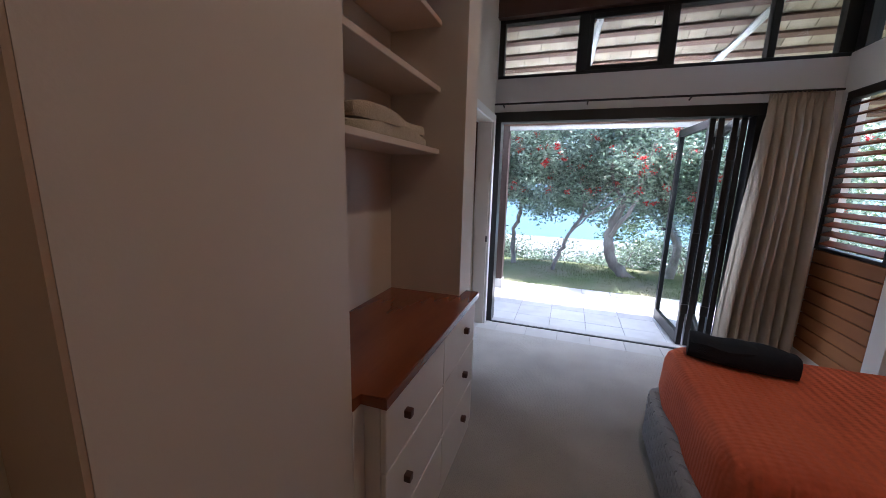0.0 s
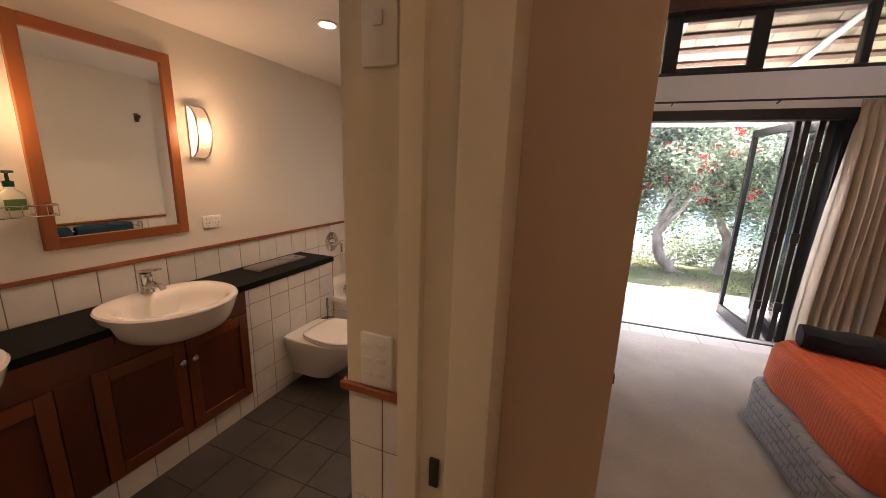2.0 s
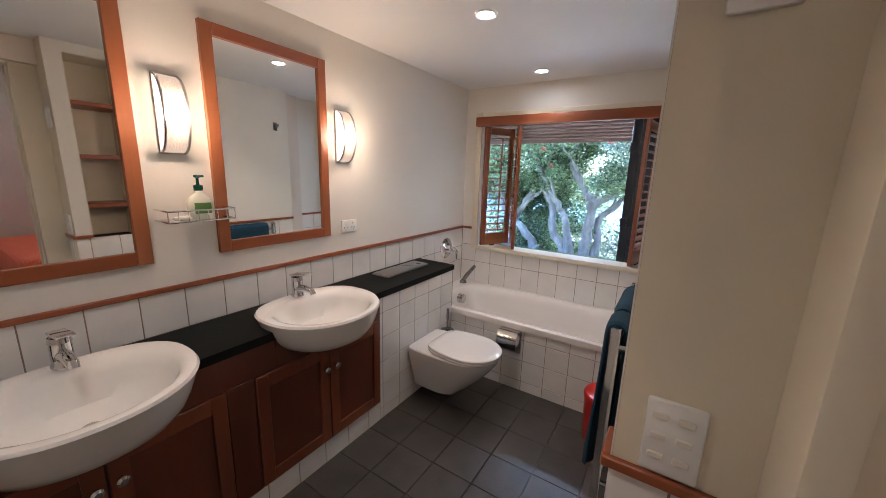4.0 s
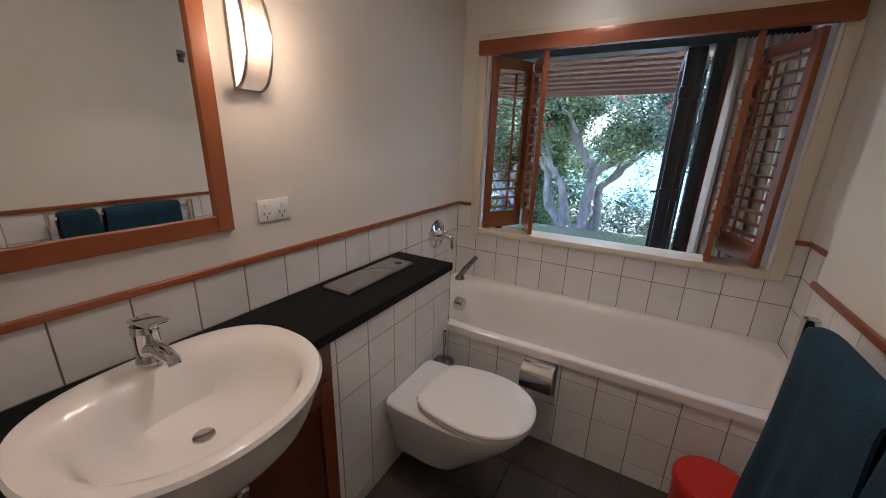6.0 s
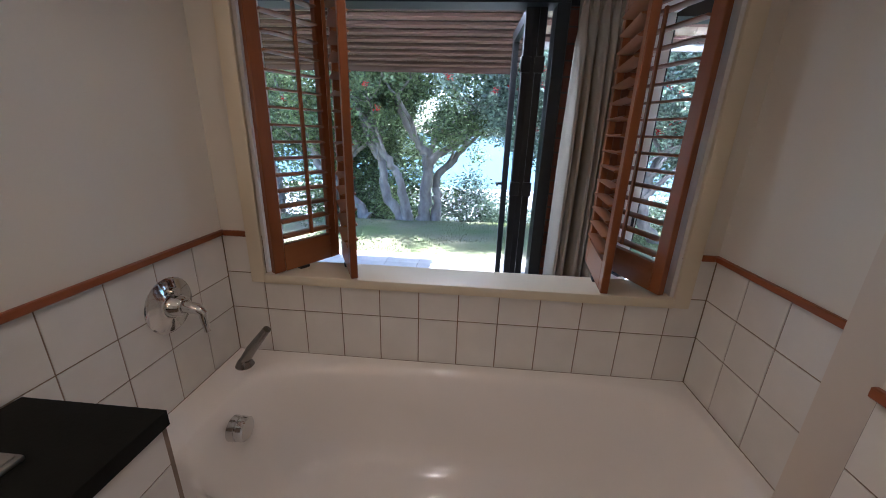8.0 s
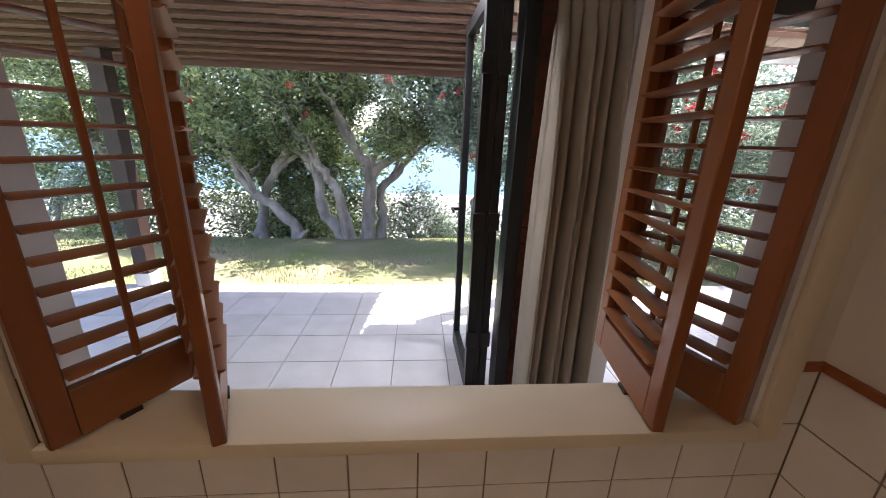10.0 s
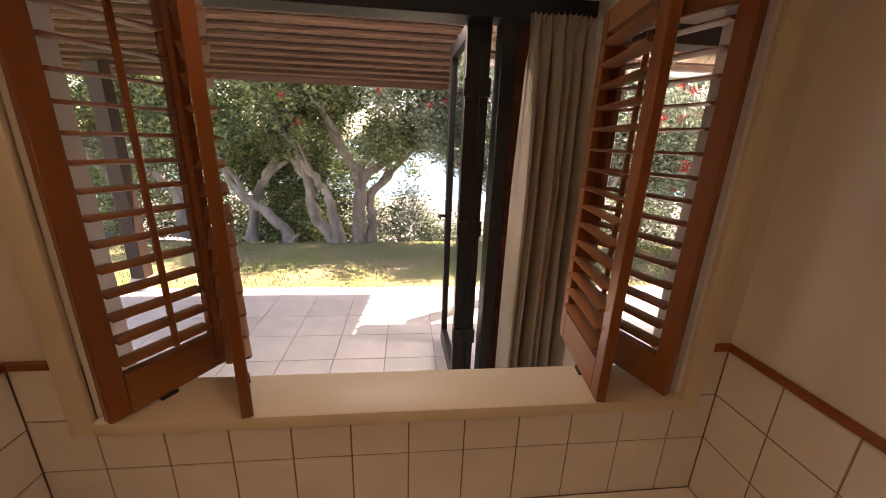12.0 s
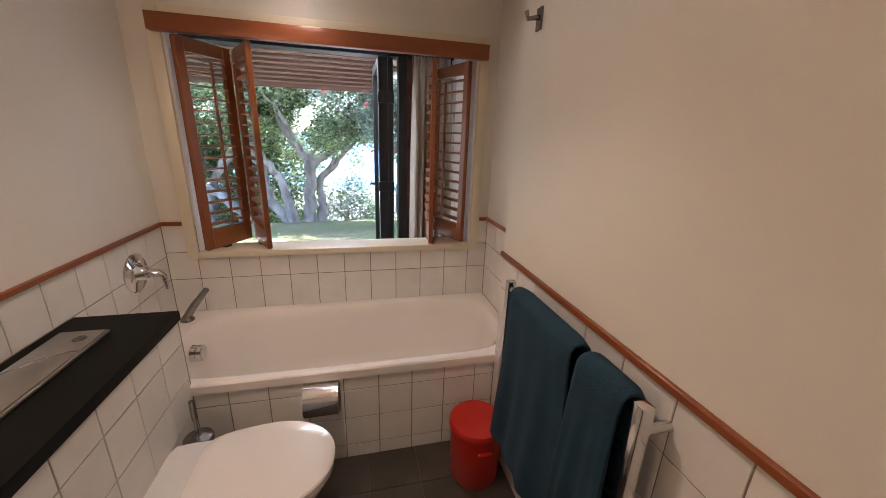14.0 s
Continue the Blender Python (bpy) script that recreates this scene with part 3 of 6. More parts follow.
def window_frame():
    t = thing("window_1", "cream painted bathroom window frame with a deep sill", "window", ((WX0 + WX1) / 2, NORTH, WZ0), kind="structure")
    y0, y1 = NORTH - 0.016, NORTH + 0.13
    part("frame", boxm(WX0 - 0.055, WX0, y0, NORTH, 0.815, 2.0, 0.004, 2), M_CREAM, t)
    part("frame", boxm(WX1, WX1 + 0.055, y0, NORTH, 0.815, 2.0, 0.004, 2), M_CREAM, t)
    part("frame", boxm(WX0, WX1, y0, NORTH, WZ1, 2.0, 0.004, 2), M_CREAM, t)
    part("reveal", boxm(WX0 + 0.001, WX0 + 0.013, NORTH, y1, WZ0 + 0.004, WZ1 - 0.013), M_CEIL, t)
    part("reveal", boxm(WX1 - 0.013, WX1 - 0.001, NORTH, y1, WZ0 + 0.004, WZ1 - 0.013), M_CEIL, t)
    part("reveal", boxm(WX0 + 0.001, WX1 - 0.001, NORTH, y1, WZ1 - 0.013, WZ1 - 0.001), M_CEIL, t)
    part("window_sill", boxm(WX0, WX1, y0 - 0.006, NORTH + 0.15, 0.815, 0.853, 0.006, 2), M_CREAM, t)
    part("pelmet", boxm(WX0 - 0.035, WX1 + 0.035, NORTH - 0.062, NORTH - 0.018, 1.885, 1.958, 0.004, 2), M_CEDARY, t, "red cedar shutter pelmet")


window_frame()


def shutter(width=0.385, z0=0.862, z1=1.882, lean=3):
    """One leaf of the folding plantation shutters, hinged at its own origin."""
    t = thing("louvred_shutter", "red cedar louvred shutter leaf folded half open", "shutter", (0, 0, 0), "window shutters")
    w, th = 0.046, 0.026
    part("stile", boxm(0, w, -th / 2, th / 2, z0, z1, 0.003), M_CEDARS, t)
    part("stile", boxm(width - w, width, -th / 2, th / 2, z0, z1, 0.003), M_CEDARS, t)
    part("rail", boxm(w, width - w, -th / 2, th / 2, z0, z0 + 0.105, 0.002), M_CEDARX, t)
    part("rail", boxm(w, width - w, -th / 2, th / 2, z1 - 0.06, z1, 0.002), M_CEDARX, t)
    a, b, n = z0 + 0.105, z1 - 0.06, 15
    for k in range(n):
        z = a + (k + 0.5) * (b - a) / n
        bm = bmesh.new()
        prof = [(-0.028, 0), (-0.021, 0.0036), (0, 0.0046), (0.021, 0.0036), (0.028, 0), (0.021, -0.0036), (0, -0.0046), (-0.021, -0.0036)]
        rot = Matrix.Rotation(radians(lean), 3, "X")
        rings = [[bm.verts.new(rot @ Vector((x, p[0], p[1])) + Vector((0, 0, z))) for p in prof] for x in (w + 0.002, width - w - 0.002)]
        skin(bm, rings)
        part("slat", bm, M_CEDARX, t)
    part("tilt_rod", boxm(width / 2 - 0.006, width / 2 + 0.006, -0.046, -0.034, a + 0.03, b - 0.03, 0.002), M_CEDARS, t)
    part("hinge", boxm(width * 0.35, width * 0.35 + 0.04, -th / 2 - 0.004, th / 2 + 0.004, z0 - 0.010, z0 + 0.001, 0.001), M_BLACK, t)
    return t


def leaf_pose(p, q):
    d = Vector(q) - Vector(p)
    return pose(p[0], p[1], 0, 0, 0, math.degrees(math.atan2(d[1], d[0])))


sh = shutter(0.302)
sh.matrix_basis = leaf_pose((-2.478, 2.443), (-2.325, 2.705))
copy_thing(sh, leaf_pose((-2.298, 2.712), (-2.165, 2.44)))
sh2 = shutter(0.37)
sh2.matrix_basis = leaf_pose((-1.268, 2.443), (-1.215, 2.81))
copy_thing(sh2, leaf_pose((-1.185, 2.81), (-1.062, 2.447)))


# bath with tiled front
def bath():
    t = thing("bathtub", "cream enamelled built-in bathtub behind a tiled front", "bathtub", (-1.79, 2.13, 0.02))
    bm = bmesh.new()
    x0, x1, y0, y1, zr = WEST, EASTA, JUT - 0.012, NORTH, 0.505
    cx, cy = (x0 + x1) / 2, (y0 + y1) / 2
    n = 144
    R = []

    def rect(z, inset):
        out = []
        hy = (y1 - y0) / 2 - inset
        for s in range(n):
            a = s * math.tau / n
            c, d = math.cos(a), math.sin(a)
            hx = (x1 - icx if c > 0 else icx - x0) - inset
            k = 1 / max(abs(c), abs(d))
            out.append(bm.verts.new((icx + hx * c * k, cy + hy * d * k, z)))
        return out

    icx = -1.745
    R.append(rect(zr - 0.042, 0.0))
    R.append(rect(zr - 0.006, 0.0))
    R.append(rect(zr, 0.006))
    for z, rx, ry, p in ((zr - 0.0005, 0.806, 0.312, 6.5), (zr - 0.003, 0.797, 0.303, 6.0), (zr - 0.009, 0.787, 0.294, 5.5), (zr - 0.020, 0.776, 0.285, 5.1), (zr - 0.036, 0.766, 0.277, 4.8), (zr - 0.07, 0.754, 0.267, 4.5), (zr - 0.18, 0.722, 0.246, 4.0), (zr - 0.29, 0.690, 0.226, 3.7), (zr - 0.345, 0.655, 0.205, 3.4), (zr - 0.372, 0.60, 0.175, 3.2), (zr - 0.382, 0.50, 0.13, 3.0), (zr - 0.385, 0.30, 0.07, 2.5)):
        R.append(ring(bm, icx, cy, z, rx, ry, p, n, dx=0.02 * (zr - z)))
    skin(bm, R, False, True)
    part("tub", bm, M_ENAMEL, t)
    part("front_panel", boxm(-2.36, EASTJ, JUT + GY, JUT + 0.05, 0.0, zr - 0.043), M_GROUT, t, "tiled bath front")
    part("overflow", lathe([(0.0, 0.050), (0.034, 0.050), (0.039, 0.046), (0.040, 0.030), (0.037, 0.028), (0.037, 0.024), (0.040, 0.022), (0.041, 0.0)], 28, (-2.490, 2.125, 0.443), "x"), M_CHROME, t, "round chrome overflow knob")
    return t


tub = bath()


def bath_spout():
    t = thing("hand_shower", "slim chrome hand shower resting on the bath rim", "shower", (-2.59, 2.36, 0.505))
    part("base", lathe([(0.032, 0), (0.034, 0.004), (0.026, 0.02), (0.018, 0.03), (0.0, 0.031)], 24, (-2.59, 2.36, 0.505)), M_DKSTEEL, t)
    bm = bmesh.new()
    tube(bm, [(-2.592, 2.36, 0.522), (-2.55, 2.355, 0.585), (-2.472, 2.347, 0.682)], [0.019, 0.019, 0.014], 14)
    part("handle", bm, M_DKSTEEL, t)


def mixer_tap():
    t = thing("bath_mixer", "chrome lever mixer on a round wall plate", "tap", (WEST, 2.19, 0.843))
    part("plate", lathe([(0.0, 0.0), (0.088, 0.0), (0.090, 0.004), (0.082, 0.010), (0.046, 0.015), (0.040, 0.018), (0.030, 0.050), (0.024, 0.056), (0.0, 0.056)], 32, (WEST, 2.19, 0.843), "x"), M_CHROME, t)
    bm = bmesh.new()
    tube(bm, [(WEST + 0.045, 2.19, 0.843), (WEST + 0.098, 2.188, 0.838), (WEST + 0.112, 2.186, 0.826), (WEST + 0.118, 2.185, 0.762)], [0.021, 0.017, 0.013, 0.009], 12)
    part("lever", bm, M_CHROME, t)
    part("diverter", lathe([(0.013, 0.0), (0.013, 0.03), (0.0, 0.031)], 16, (WEST + 0.008, 2.19, 0.892), "x"), M_CHROME, t)


bath_spout()
mixer_tap()

# boxed wall under the ledge and the vanity
BOX = -2.36
box_wall = slab("wall_cistern", M_GROUT, "low tiled wall boxing in the cistern", WEST, BOX - GY, 1.0, JUT + 0.01, 0.0, 0.788)
plinth = slab("trim_plinth", M_GROUT, "white tiled plinth under the vanity", WEST, BOX - GY, -0.95, 1.0, 0.0, 0.14)
BASINS = (0.625, -0.195)


def notched_bench():
    """The bench top, cut round the two basins."""
    front = BOX + 0.006
    line = [(WEST + GY, JUT + 0.012), (front, JUT + 0.012)]
    for cy in BASINS:
        line += [(front - 0.205 * math.sin(a) ** 0.72, cy + 0.236 * math.copysign(abs(math.cos(a)) ** 0.72, math.cos(a))) for a in [math.pi * k / 16 for k in range(17)]]
    line += [(front, -0.94), (WEST + GY, -0.94)]
    bm = bmesh.new()
    lo = [bm.verts.new((x, y, 0.79)) for x, y in line]
    hi = [bm.verts.new((x, y, 0.826)) for x, y in line]
    skin(bm, [lo, hi])
    return solid("bench_top", bm, M_BENCH, "long black stone bench top along the bathroom wall", "benchtop")


notched_bench()


def vanity():
    t = thing("vanity_cabinet", "dark red timber vanity cabinet with panelled doors", "cabinet", (-2.5, 0.0, 0.14))
    x = BOX - 0.006
    part("body", boxm(WEST + 0.01, x, -0.94, 0.998, 0.141, 0.685, 0.002), M_VANITY, t)
    part("end_panel", boxm(WEST + 0.01, x, 0.972, 0.998, 0.686, 0.789), M_VANITY, t)
    bm = bmesh.new()
    line = [(0.998, 0.665), (0.998, 0.789)]
    for cy in BASINS:
        line += [(cy + 0.215, 0.789), (cy + 0.175, 0.758), (cy + 0.11, 0.733), (cy, 0.718), (cy - 0.11, 0.733), (cy - 0.175, 0.758), (cy - 0.215, 0.789)]
    line += [(-0.94, 0.789), (-0.94, 0.665)]
    skin(bm, [[bm.verts.new((xx, y, z)) for y, z in line] for xx in (x - 0.004, x + 0.010)])
    part("fascia", bm, M_VANITY, t, "", False)
    part("stile", boxm(x, x + 0.012, 0.165, 0.27, 0.145, 0.663, 0.002), M_VANITY, t)
    for y0, y1, knob in ((0.275, 0.632, 1), (0.640, 0.992, 0), (-0.555, -0.190, 1), (-0.183, 0.160, 0), (-0.935, -0.560, 1)):
        d = part("door", boxm(x, x + 0.009, y0 + 0.05, y1 - 0.05, 0.20, 0.60), M_VANITY, t)
        for r in ((y0, y0 + 0.052, 0.147, 0.660), (y1 - 0.052, y1, 0.147, 0.660), (y0 + 0.052, y1 - 0.052, 0.147, 0.202), (y0 + 0.052, y1 - 0.052, 0.60, 0.660)):
            part("door_frame", boxm(x, x + 0.018, r[0], r[1], r[2], r[3], 0.002), M_VANITY2, d)
        ky = y1 - 0.026 if knob else y0 + 0.026
        part("knob", lathe([(0.007, 0), (0.007, 0.010), (0.015, 0.016), (0.017, 0.024), (0.010, 0.031), (0, 0.032)], 20, (x + 0.018, ky, 0.545), "x"), M_CHROME, d, "small chrome knob")


vanity()


def basin(cy):
    t = thing("washbasin", "white ceramic semi-recessed oval washbasin", "basin", (-2.38, cy, 0.8), "washbasins")
    n = 56
    cx = -2.385

    def plan(s, rx, ry, z, grow=0.0):
        a = s * math.tau / n
        c, d = math.cos(a), math.sin(a)
        if c > 0:
            k = (abs(c) ** 2.1 + abs(d) ** 2.1) ** (-1 / 2.1)
            return (cx + rx * c * k + grow, cy + ry * d * k, z)
        k = (abs(c) ** 2.6 + abs(d) ** 2.6) ** (-1 / 2.6)
        return (cx + 0.80 * rx * c * k + grow, cy + ry * d * k, z)

    bm = bmesh.new()
    rows = ((0.08, 0.09, 0.692, 0.02), (0.145, 0.16, 0.702, 0.02), (0.210, 0.219, 0.738, 0.012), (0.233, 0.242, 0.768, 0.007), (0.250, 0.258, 0.805, 0.003), (0.264, 0.270, 0.842, 0), (0.270, 0.277, 0.860, 0), (0.264, 0.271, 0.868, 0),
            (0.246, 0.254, 0.869, 0), (0.222, 0.232, 0.864, 0.010), (0.205, 0.216, 0.853, 0.022), (0.192, 0.202, 0.830, 0.029), (0.176, 0.184, 0.795, 0.032), (0.150, 0.140, 0.758, 0.032), (0.09, 0.075, 0.742, 0.03), (0.022, 0.022, 0.738, 0.02))
    skin(bm, [[bm.verts.new(plan(s, rx, ry, z, g)) for s in range(n)] for rx, ry, z, g in rows])
    part("bowl", bm, M_CERAM, t)
    part("waste", lathe([(0.024, 0), (0.022, 0.003), (0.008, 0.002), (0, 0.002)], 20, (cx + 0.02, cy, 0.7385)), M_CHROME, t, "chrome waste")
    tp = thing("basin_tap", "chrome single lever basin mixer", "tap", (-2.56, cy, 0.874), "basin taps")
    bx = -2.557
    part("body", lathe([(0.031, 0), (0.031, 0.006), (0.027, 0.012), (0.026, 0.075), (0.029, 0.08), (0.026, 0.097), (0, 0.100)], 24, (bx, cy, 0.870)), M_CHROME, tp)
    bm = bmesh.new()
    tube(bm, [(bx + 0.005, cy, 0.905), (bx + 0.06, cy, 0.918), (bx + 0.115, cy, 0.912), (bx + 0.122, cy, 0.900)], [0.021, 0.018, 0.015, 0.014], 14)
    part("spout", bm, M_CHROME, tp)
    bm = bmesh.new()
    add_box(bm, bx - 0.030, bx + 0.095, cy - 0.022, cy + 0.022, 0.968, 0.980, 0.004, 2)
    for v in bm.verts:
        v.co.z += max(0, v.co.x - bx) * 0.22
    part("lever", bm, M_CHROME, tp)


for cy in BASINS:
    basin(cy)


def toilet():
    cy = 1.425
    t = thing("toilet", "white wall-hung toilet with a closed lid", "toilet", (-2.3, cy, 0.1))
    n = 48

    def sect(z, x0, x1, ry, pw=2.2):
        cx, rx = (x0 + x1) / 2, (x1 - x0) / 2
        out = []
        for s in range(n):
            a = s * math.tau / n
            c, d = math.cos(a), math.sin(a)
            q = pw if c > 0 else 16.0
            k = (abs(c) ** q + abs(d) ** q) ** (-1 / q)
            out.append((cx + rx * c * k, cy + ry * d * k, z))
        return out

    bm = bmesh.new()
    skin(bm, [[bm.verts.new(p) for p in sect(*r)] for r in ((0.085, BOX, -2.12, 0.085), (0.10, BOX, -2.05, 0.105), (0.17, BOX, -1.98, 0.12), (0.25, BOX, -1.90, 0.145), (0.32, BOX, -1.845, 0.168), (0.365, BOX, -1.815, 0.178), (0.385, BOX, -1.81, 0.180), (0.392, BOX, -1.82, 0.174))])
    part("bowl", bm, M_CERAM, t)
    for nm, z0, z1, x0, x1, ry in (("seat", 0.394, 0.410, -2.240, -1.800, 0.180), ("lid", 0.412, 0.432, -2.240, -1.797, 0.183)):
        bm = bmesh.new()
        cxx, rx = (x0 + x1) / 2, (x1 - x0) / 2
        rr = []
        for z, k in ((z0, 0.985), (z0 + 0.003, 1.0), (z1 - 0.006, 1.0), (z1 - 0.001, 0.975), (z1 + 0.002, 0.80), (z1 + 0.003, 0.3)):
            row = []
            for s in range(n):
                a = s * math.tau / n
                c, d = math.cos(a), math.sin(a)
                q = 2.15 if c > 0 else 7.0
                g = (abs(c) ** q + abs(d) ** q) ** (-1 / q)
                # the straight hinge side is a little narrower than the middle
                taper = 1 - 0.20 * max(0.0, -c * g) ** 1.6
                row.append(bm.verts.new((cxx + rx * k * c * g, cy + ry * k * d * g * taper, z)))
            rr.append(row)
        skin(bm, rr)
        part(nm, bm, M_CERAM, t)
    bm = bmesh.new()
    tube(bm, [(-2.240, cy - 0.10, 0.403), (-2.240, cy + 0.10, 0.403)], 0.010, 12)
    part("hinge", bm, M_PLASTIC, t)


toilet()


def flush_plate():
    t = thing("flush_plate", "silver rectangular flush plate set in the bench", "flush plate", (-2.56, 1.44, 0.826))
    part("plate", boxm(-2.635, -2.495, 1.225, 1.665, 0.826, 0.838, 0.005, 2), M_STEEL, t)
    part("cover", boxm(-2.628, -2.502, 1.232, 1.658, 0.838, 0.842, 0.003, 2), M_STEEL, t)
    bm = bmesh.new()
    tube(bm, [(-2.626 + 0.122 * k / 10, 1.43 + 0.10 * (k / 10) + 0.028 * math.sin(math.pi * k / 10), 0.8422) for k in range(11)], 0.0016, 6)
    part("seam", bm, M_DKSTEEL, t, "curved seam between the two flush buttons")
    part("mark", lathe([(0.018, 0), (0.018, 0.0014), (0.015, 0.0018), (0.0, 0.0012)], 24, (-2.545, 1.605, 0.842)), M_DKSTEEL, t)


flush_plate()


def roll_holder():
    t = thing("toilet_roll_holder", "polished chrome toilet roll holder on the bath front", "holder", (-1.875, JUT, 0.4))
    part("backplate", boxm(-1.945, -1.795, JUT - 0.006, JUT, 0.29, 0.475, 0.004, 2), M_STEEL, t)
    bm = bmesh.new()
    prof = [(JUT - 0.008, 0.455), (JUT - 0.04, 0.462), (JUT - 0.075, 0.448), (JUT - 0.095, 0.415), (JUT - 0.098, 0.375), (JUT - 0.085, 0.345), (JUT - 0.082, 0.345), (JUT - 0.094, 0.376), (JUT - 0.091, 0.413), (JUT - 0.072, 0.444), (JUT - 0.04, 0.457), (JUT - 0.008, 0.450)]
    skin(bm, [[bm.verts.new((x, y, z)) for y, z in prof] for x in (-1.94, -1.80)])
    part("cover", bm, M_CHROME, t)
    bm = bmesh.new()
    tube(bm, [(-1.935, JUT - 0.05, 0.40), (-1.805, JUT - 0.05, 0.40)], 0.042, 24)
    part("roll", bm, M_PLASTIC, t, "white paper roll")


roll_holder()


def toilet_brush():
    t = thing("toilet_brush", "toilet brush in a brushed steel holder", "brush", (-2.296, 1.632, 0.0))
    x, y = -2.296, 1.632
    part("holder", lathe([(0.0, 0.0), (0.044, 0.0), (0.046, 0.004), (0.048, 0.365), (0.0, 0.366)], 28, (x, y, 0)), M_BLACK, t, "dark holder")
    part("lid", lathe([(0.050, 0.362), (0.050, 0.382), (0.047, 0.387), (0.014, 0.397), (0.012, 0.404), (0.0, 0.405)], 28, (x, y, 0)), M_DKSTEEL, t)
    part("handle", lathe([(0.006, 0.40), (0.006, 0.46), (0.009, 0.47), (0.009, 0.545), (0.0, 0.55)], 14, (x, y, 0)), M_DKSTEEL, t)


toilet_brush()


def bin_():
    x, y = -1.215, 1.60
    t = thing("waste_bin", "round red plastic bin with a lid", "bin", (x, y, 0.02))
    part("body", lathe([(0.0, 0.02), (0.102, 0.02), (0.106, 0.026), (0.116, 0.280), (0.0, 0.281)], 36, (x, y, 0)), M_RED, t)
    part("lid", lathe([(0.119, 0.277), (0.121, 0.283), (0.121, 0.302), (0.114, 0.311), (0.05, 0.316), (0.0, 0.317)], 36, (x, y, 0)), M_RED, t)
    part("handle", boxm(x - 0.03, x + 0.03, y - 0.129, y - 0.112, 0.225, 0.237, 0.003), M_RED, t)


bin_()


def towel_rail():
    x = EASTJ - 0.075
    t = thing("heated_towel_rail", "chrome ladder towel rail on the tiled wall", "towel rail", (x, 1.2, 0.35))
    for y in (0.875, 1.525):
        bm = boxm(x - 0.016, x + 0.016, y - 0.014, y + 0.014, 0.30, 0.985, 0.003, 2)
        part("upright", bm, M_CHROME, t)
        for z in (0.37, 0.92):
            bm = bmesh.new()
            tube(bm, [(x, y, z), (EASTJ, y, z)], 0.011, 12)
            part("bracket", bm, M_CHROME, t)
    for z in (0.36, 0.48, 0.60, 0.72, 0.84, 0.955):
        bm = bmesh.new()
        tube(bm, [(x, 0.875, z), (x, 1.525, z)], 0.011, 14)
        part("rung", bm, M_CHROME, t)


towel_rail()


def hung_towel(y0, y1, ztop, zf, zb, seed):
    """A folded towel over the top rung: a thick sheet with soft vertical folds, longer in front."""
    x = EASTJ - 0.075
    path = [(-0.030, zf + (ztop - 0.03 - zf) * k / 12) for k in range(13)]
    path += [(0.030 * math.cos(a), ztop - 0.012 + 0.030 * math.sin(a)) for a in [math.pi - math.pi * k / 8 for k in range(1, 8)]]
    path += [(0.030, ztop - 0.03 - (ztop - 0.03 - zb) * k / 8) for k in range(9)]
    ny, th = 30, 0.011
    bm = bmesh.new()
    outer, inner = [], []
    for j in range(ny + 1):
        u = j / ny
        ro, ri = [], []
        for px, pz in path:
            drop = max(0.0, ztop - 0.03 - pz)
            g = min(1, drop * 2.2)
            fold = g * (0.008 * math.sin(9.5 * u + seed) + 0.006 * math.sin(21 * u + 2 * seed + 4 * pz))
            out = -0.012 * drop if px < 0 else 0.0
            y = y0 + (y1 - y0) * u + (u - 0.5) * 0.05 * g * (1 if px < 0 else 0.4) + 0.008 * math.sin(6 * pz + seed)
            z = pz + (0.010 * math.sin(5 * u + seed) if pz < zf + 0.02 else 0)
            edge = th * (0.35 + 0.65 * min(1, 9 * min(u, 1 - u)))
            s1 = -1 if px < 0 else 1
            if abs(px) < 0.0299:
                n = Vector((px, 0, pz - ztop + 0.012)).normalized()
            else:
                n = Vector((s1, 0, 0))
            base = Vector((x + px + (fold if px < 0 else 0.3 * fold) + out, y, z))
            ro.append(bm.verts.new(base + n * edge))
            ri.append(bm.verts.new(base - n * edge * 0.8))
        outer.append(ro)
        inner.append(ri)
    skin(bm, [a + list(reversed(b)) for a, b in zip(outer, inner)])
    return solid("towel", bm, M_TEAL, "dark teal towel hanging over the towel rail", "towel", "hanging towels")


hung_towel(1.085, 1.455, 0.968, 0.36, 0.45, 1)
hung_towel(0.905, 1.060, 0.968, 0.42, 0.45, 4)


def robe_hook():
    t = thing("robe_hook", "small chrome robe hook high on the wall", "hook", (EASTJ, 1.655, 1.83))
    part("plate", boxm(EASTJ - 0.008, EASTJ, 1.637, 1.673, 1.83, 1.90, 0.002), M_DKSTEEL, t)
    bm = bmesh.new()
    tube(bm, [(EASTJ - 0.008, 1.655, 1.87), (EASTJ - 0.045, 1.655, 1.862), (EASTJ - 0.053, 1.655, 1.885)], [0.008, 0.008, 0.007], 12)
    part("arm", bm, M_DKSTEEL, t)


robe_hook()


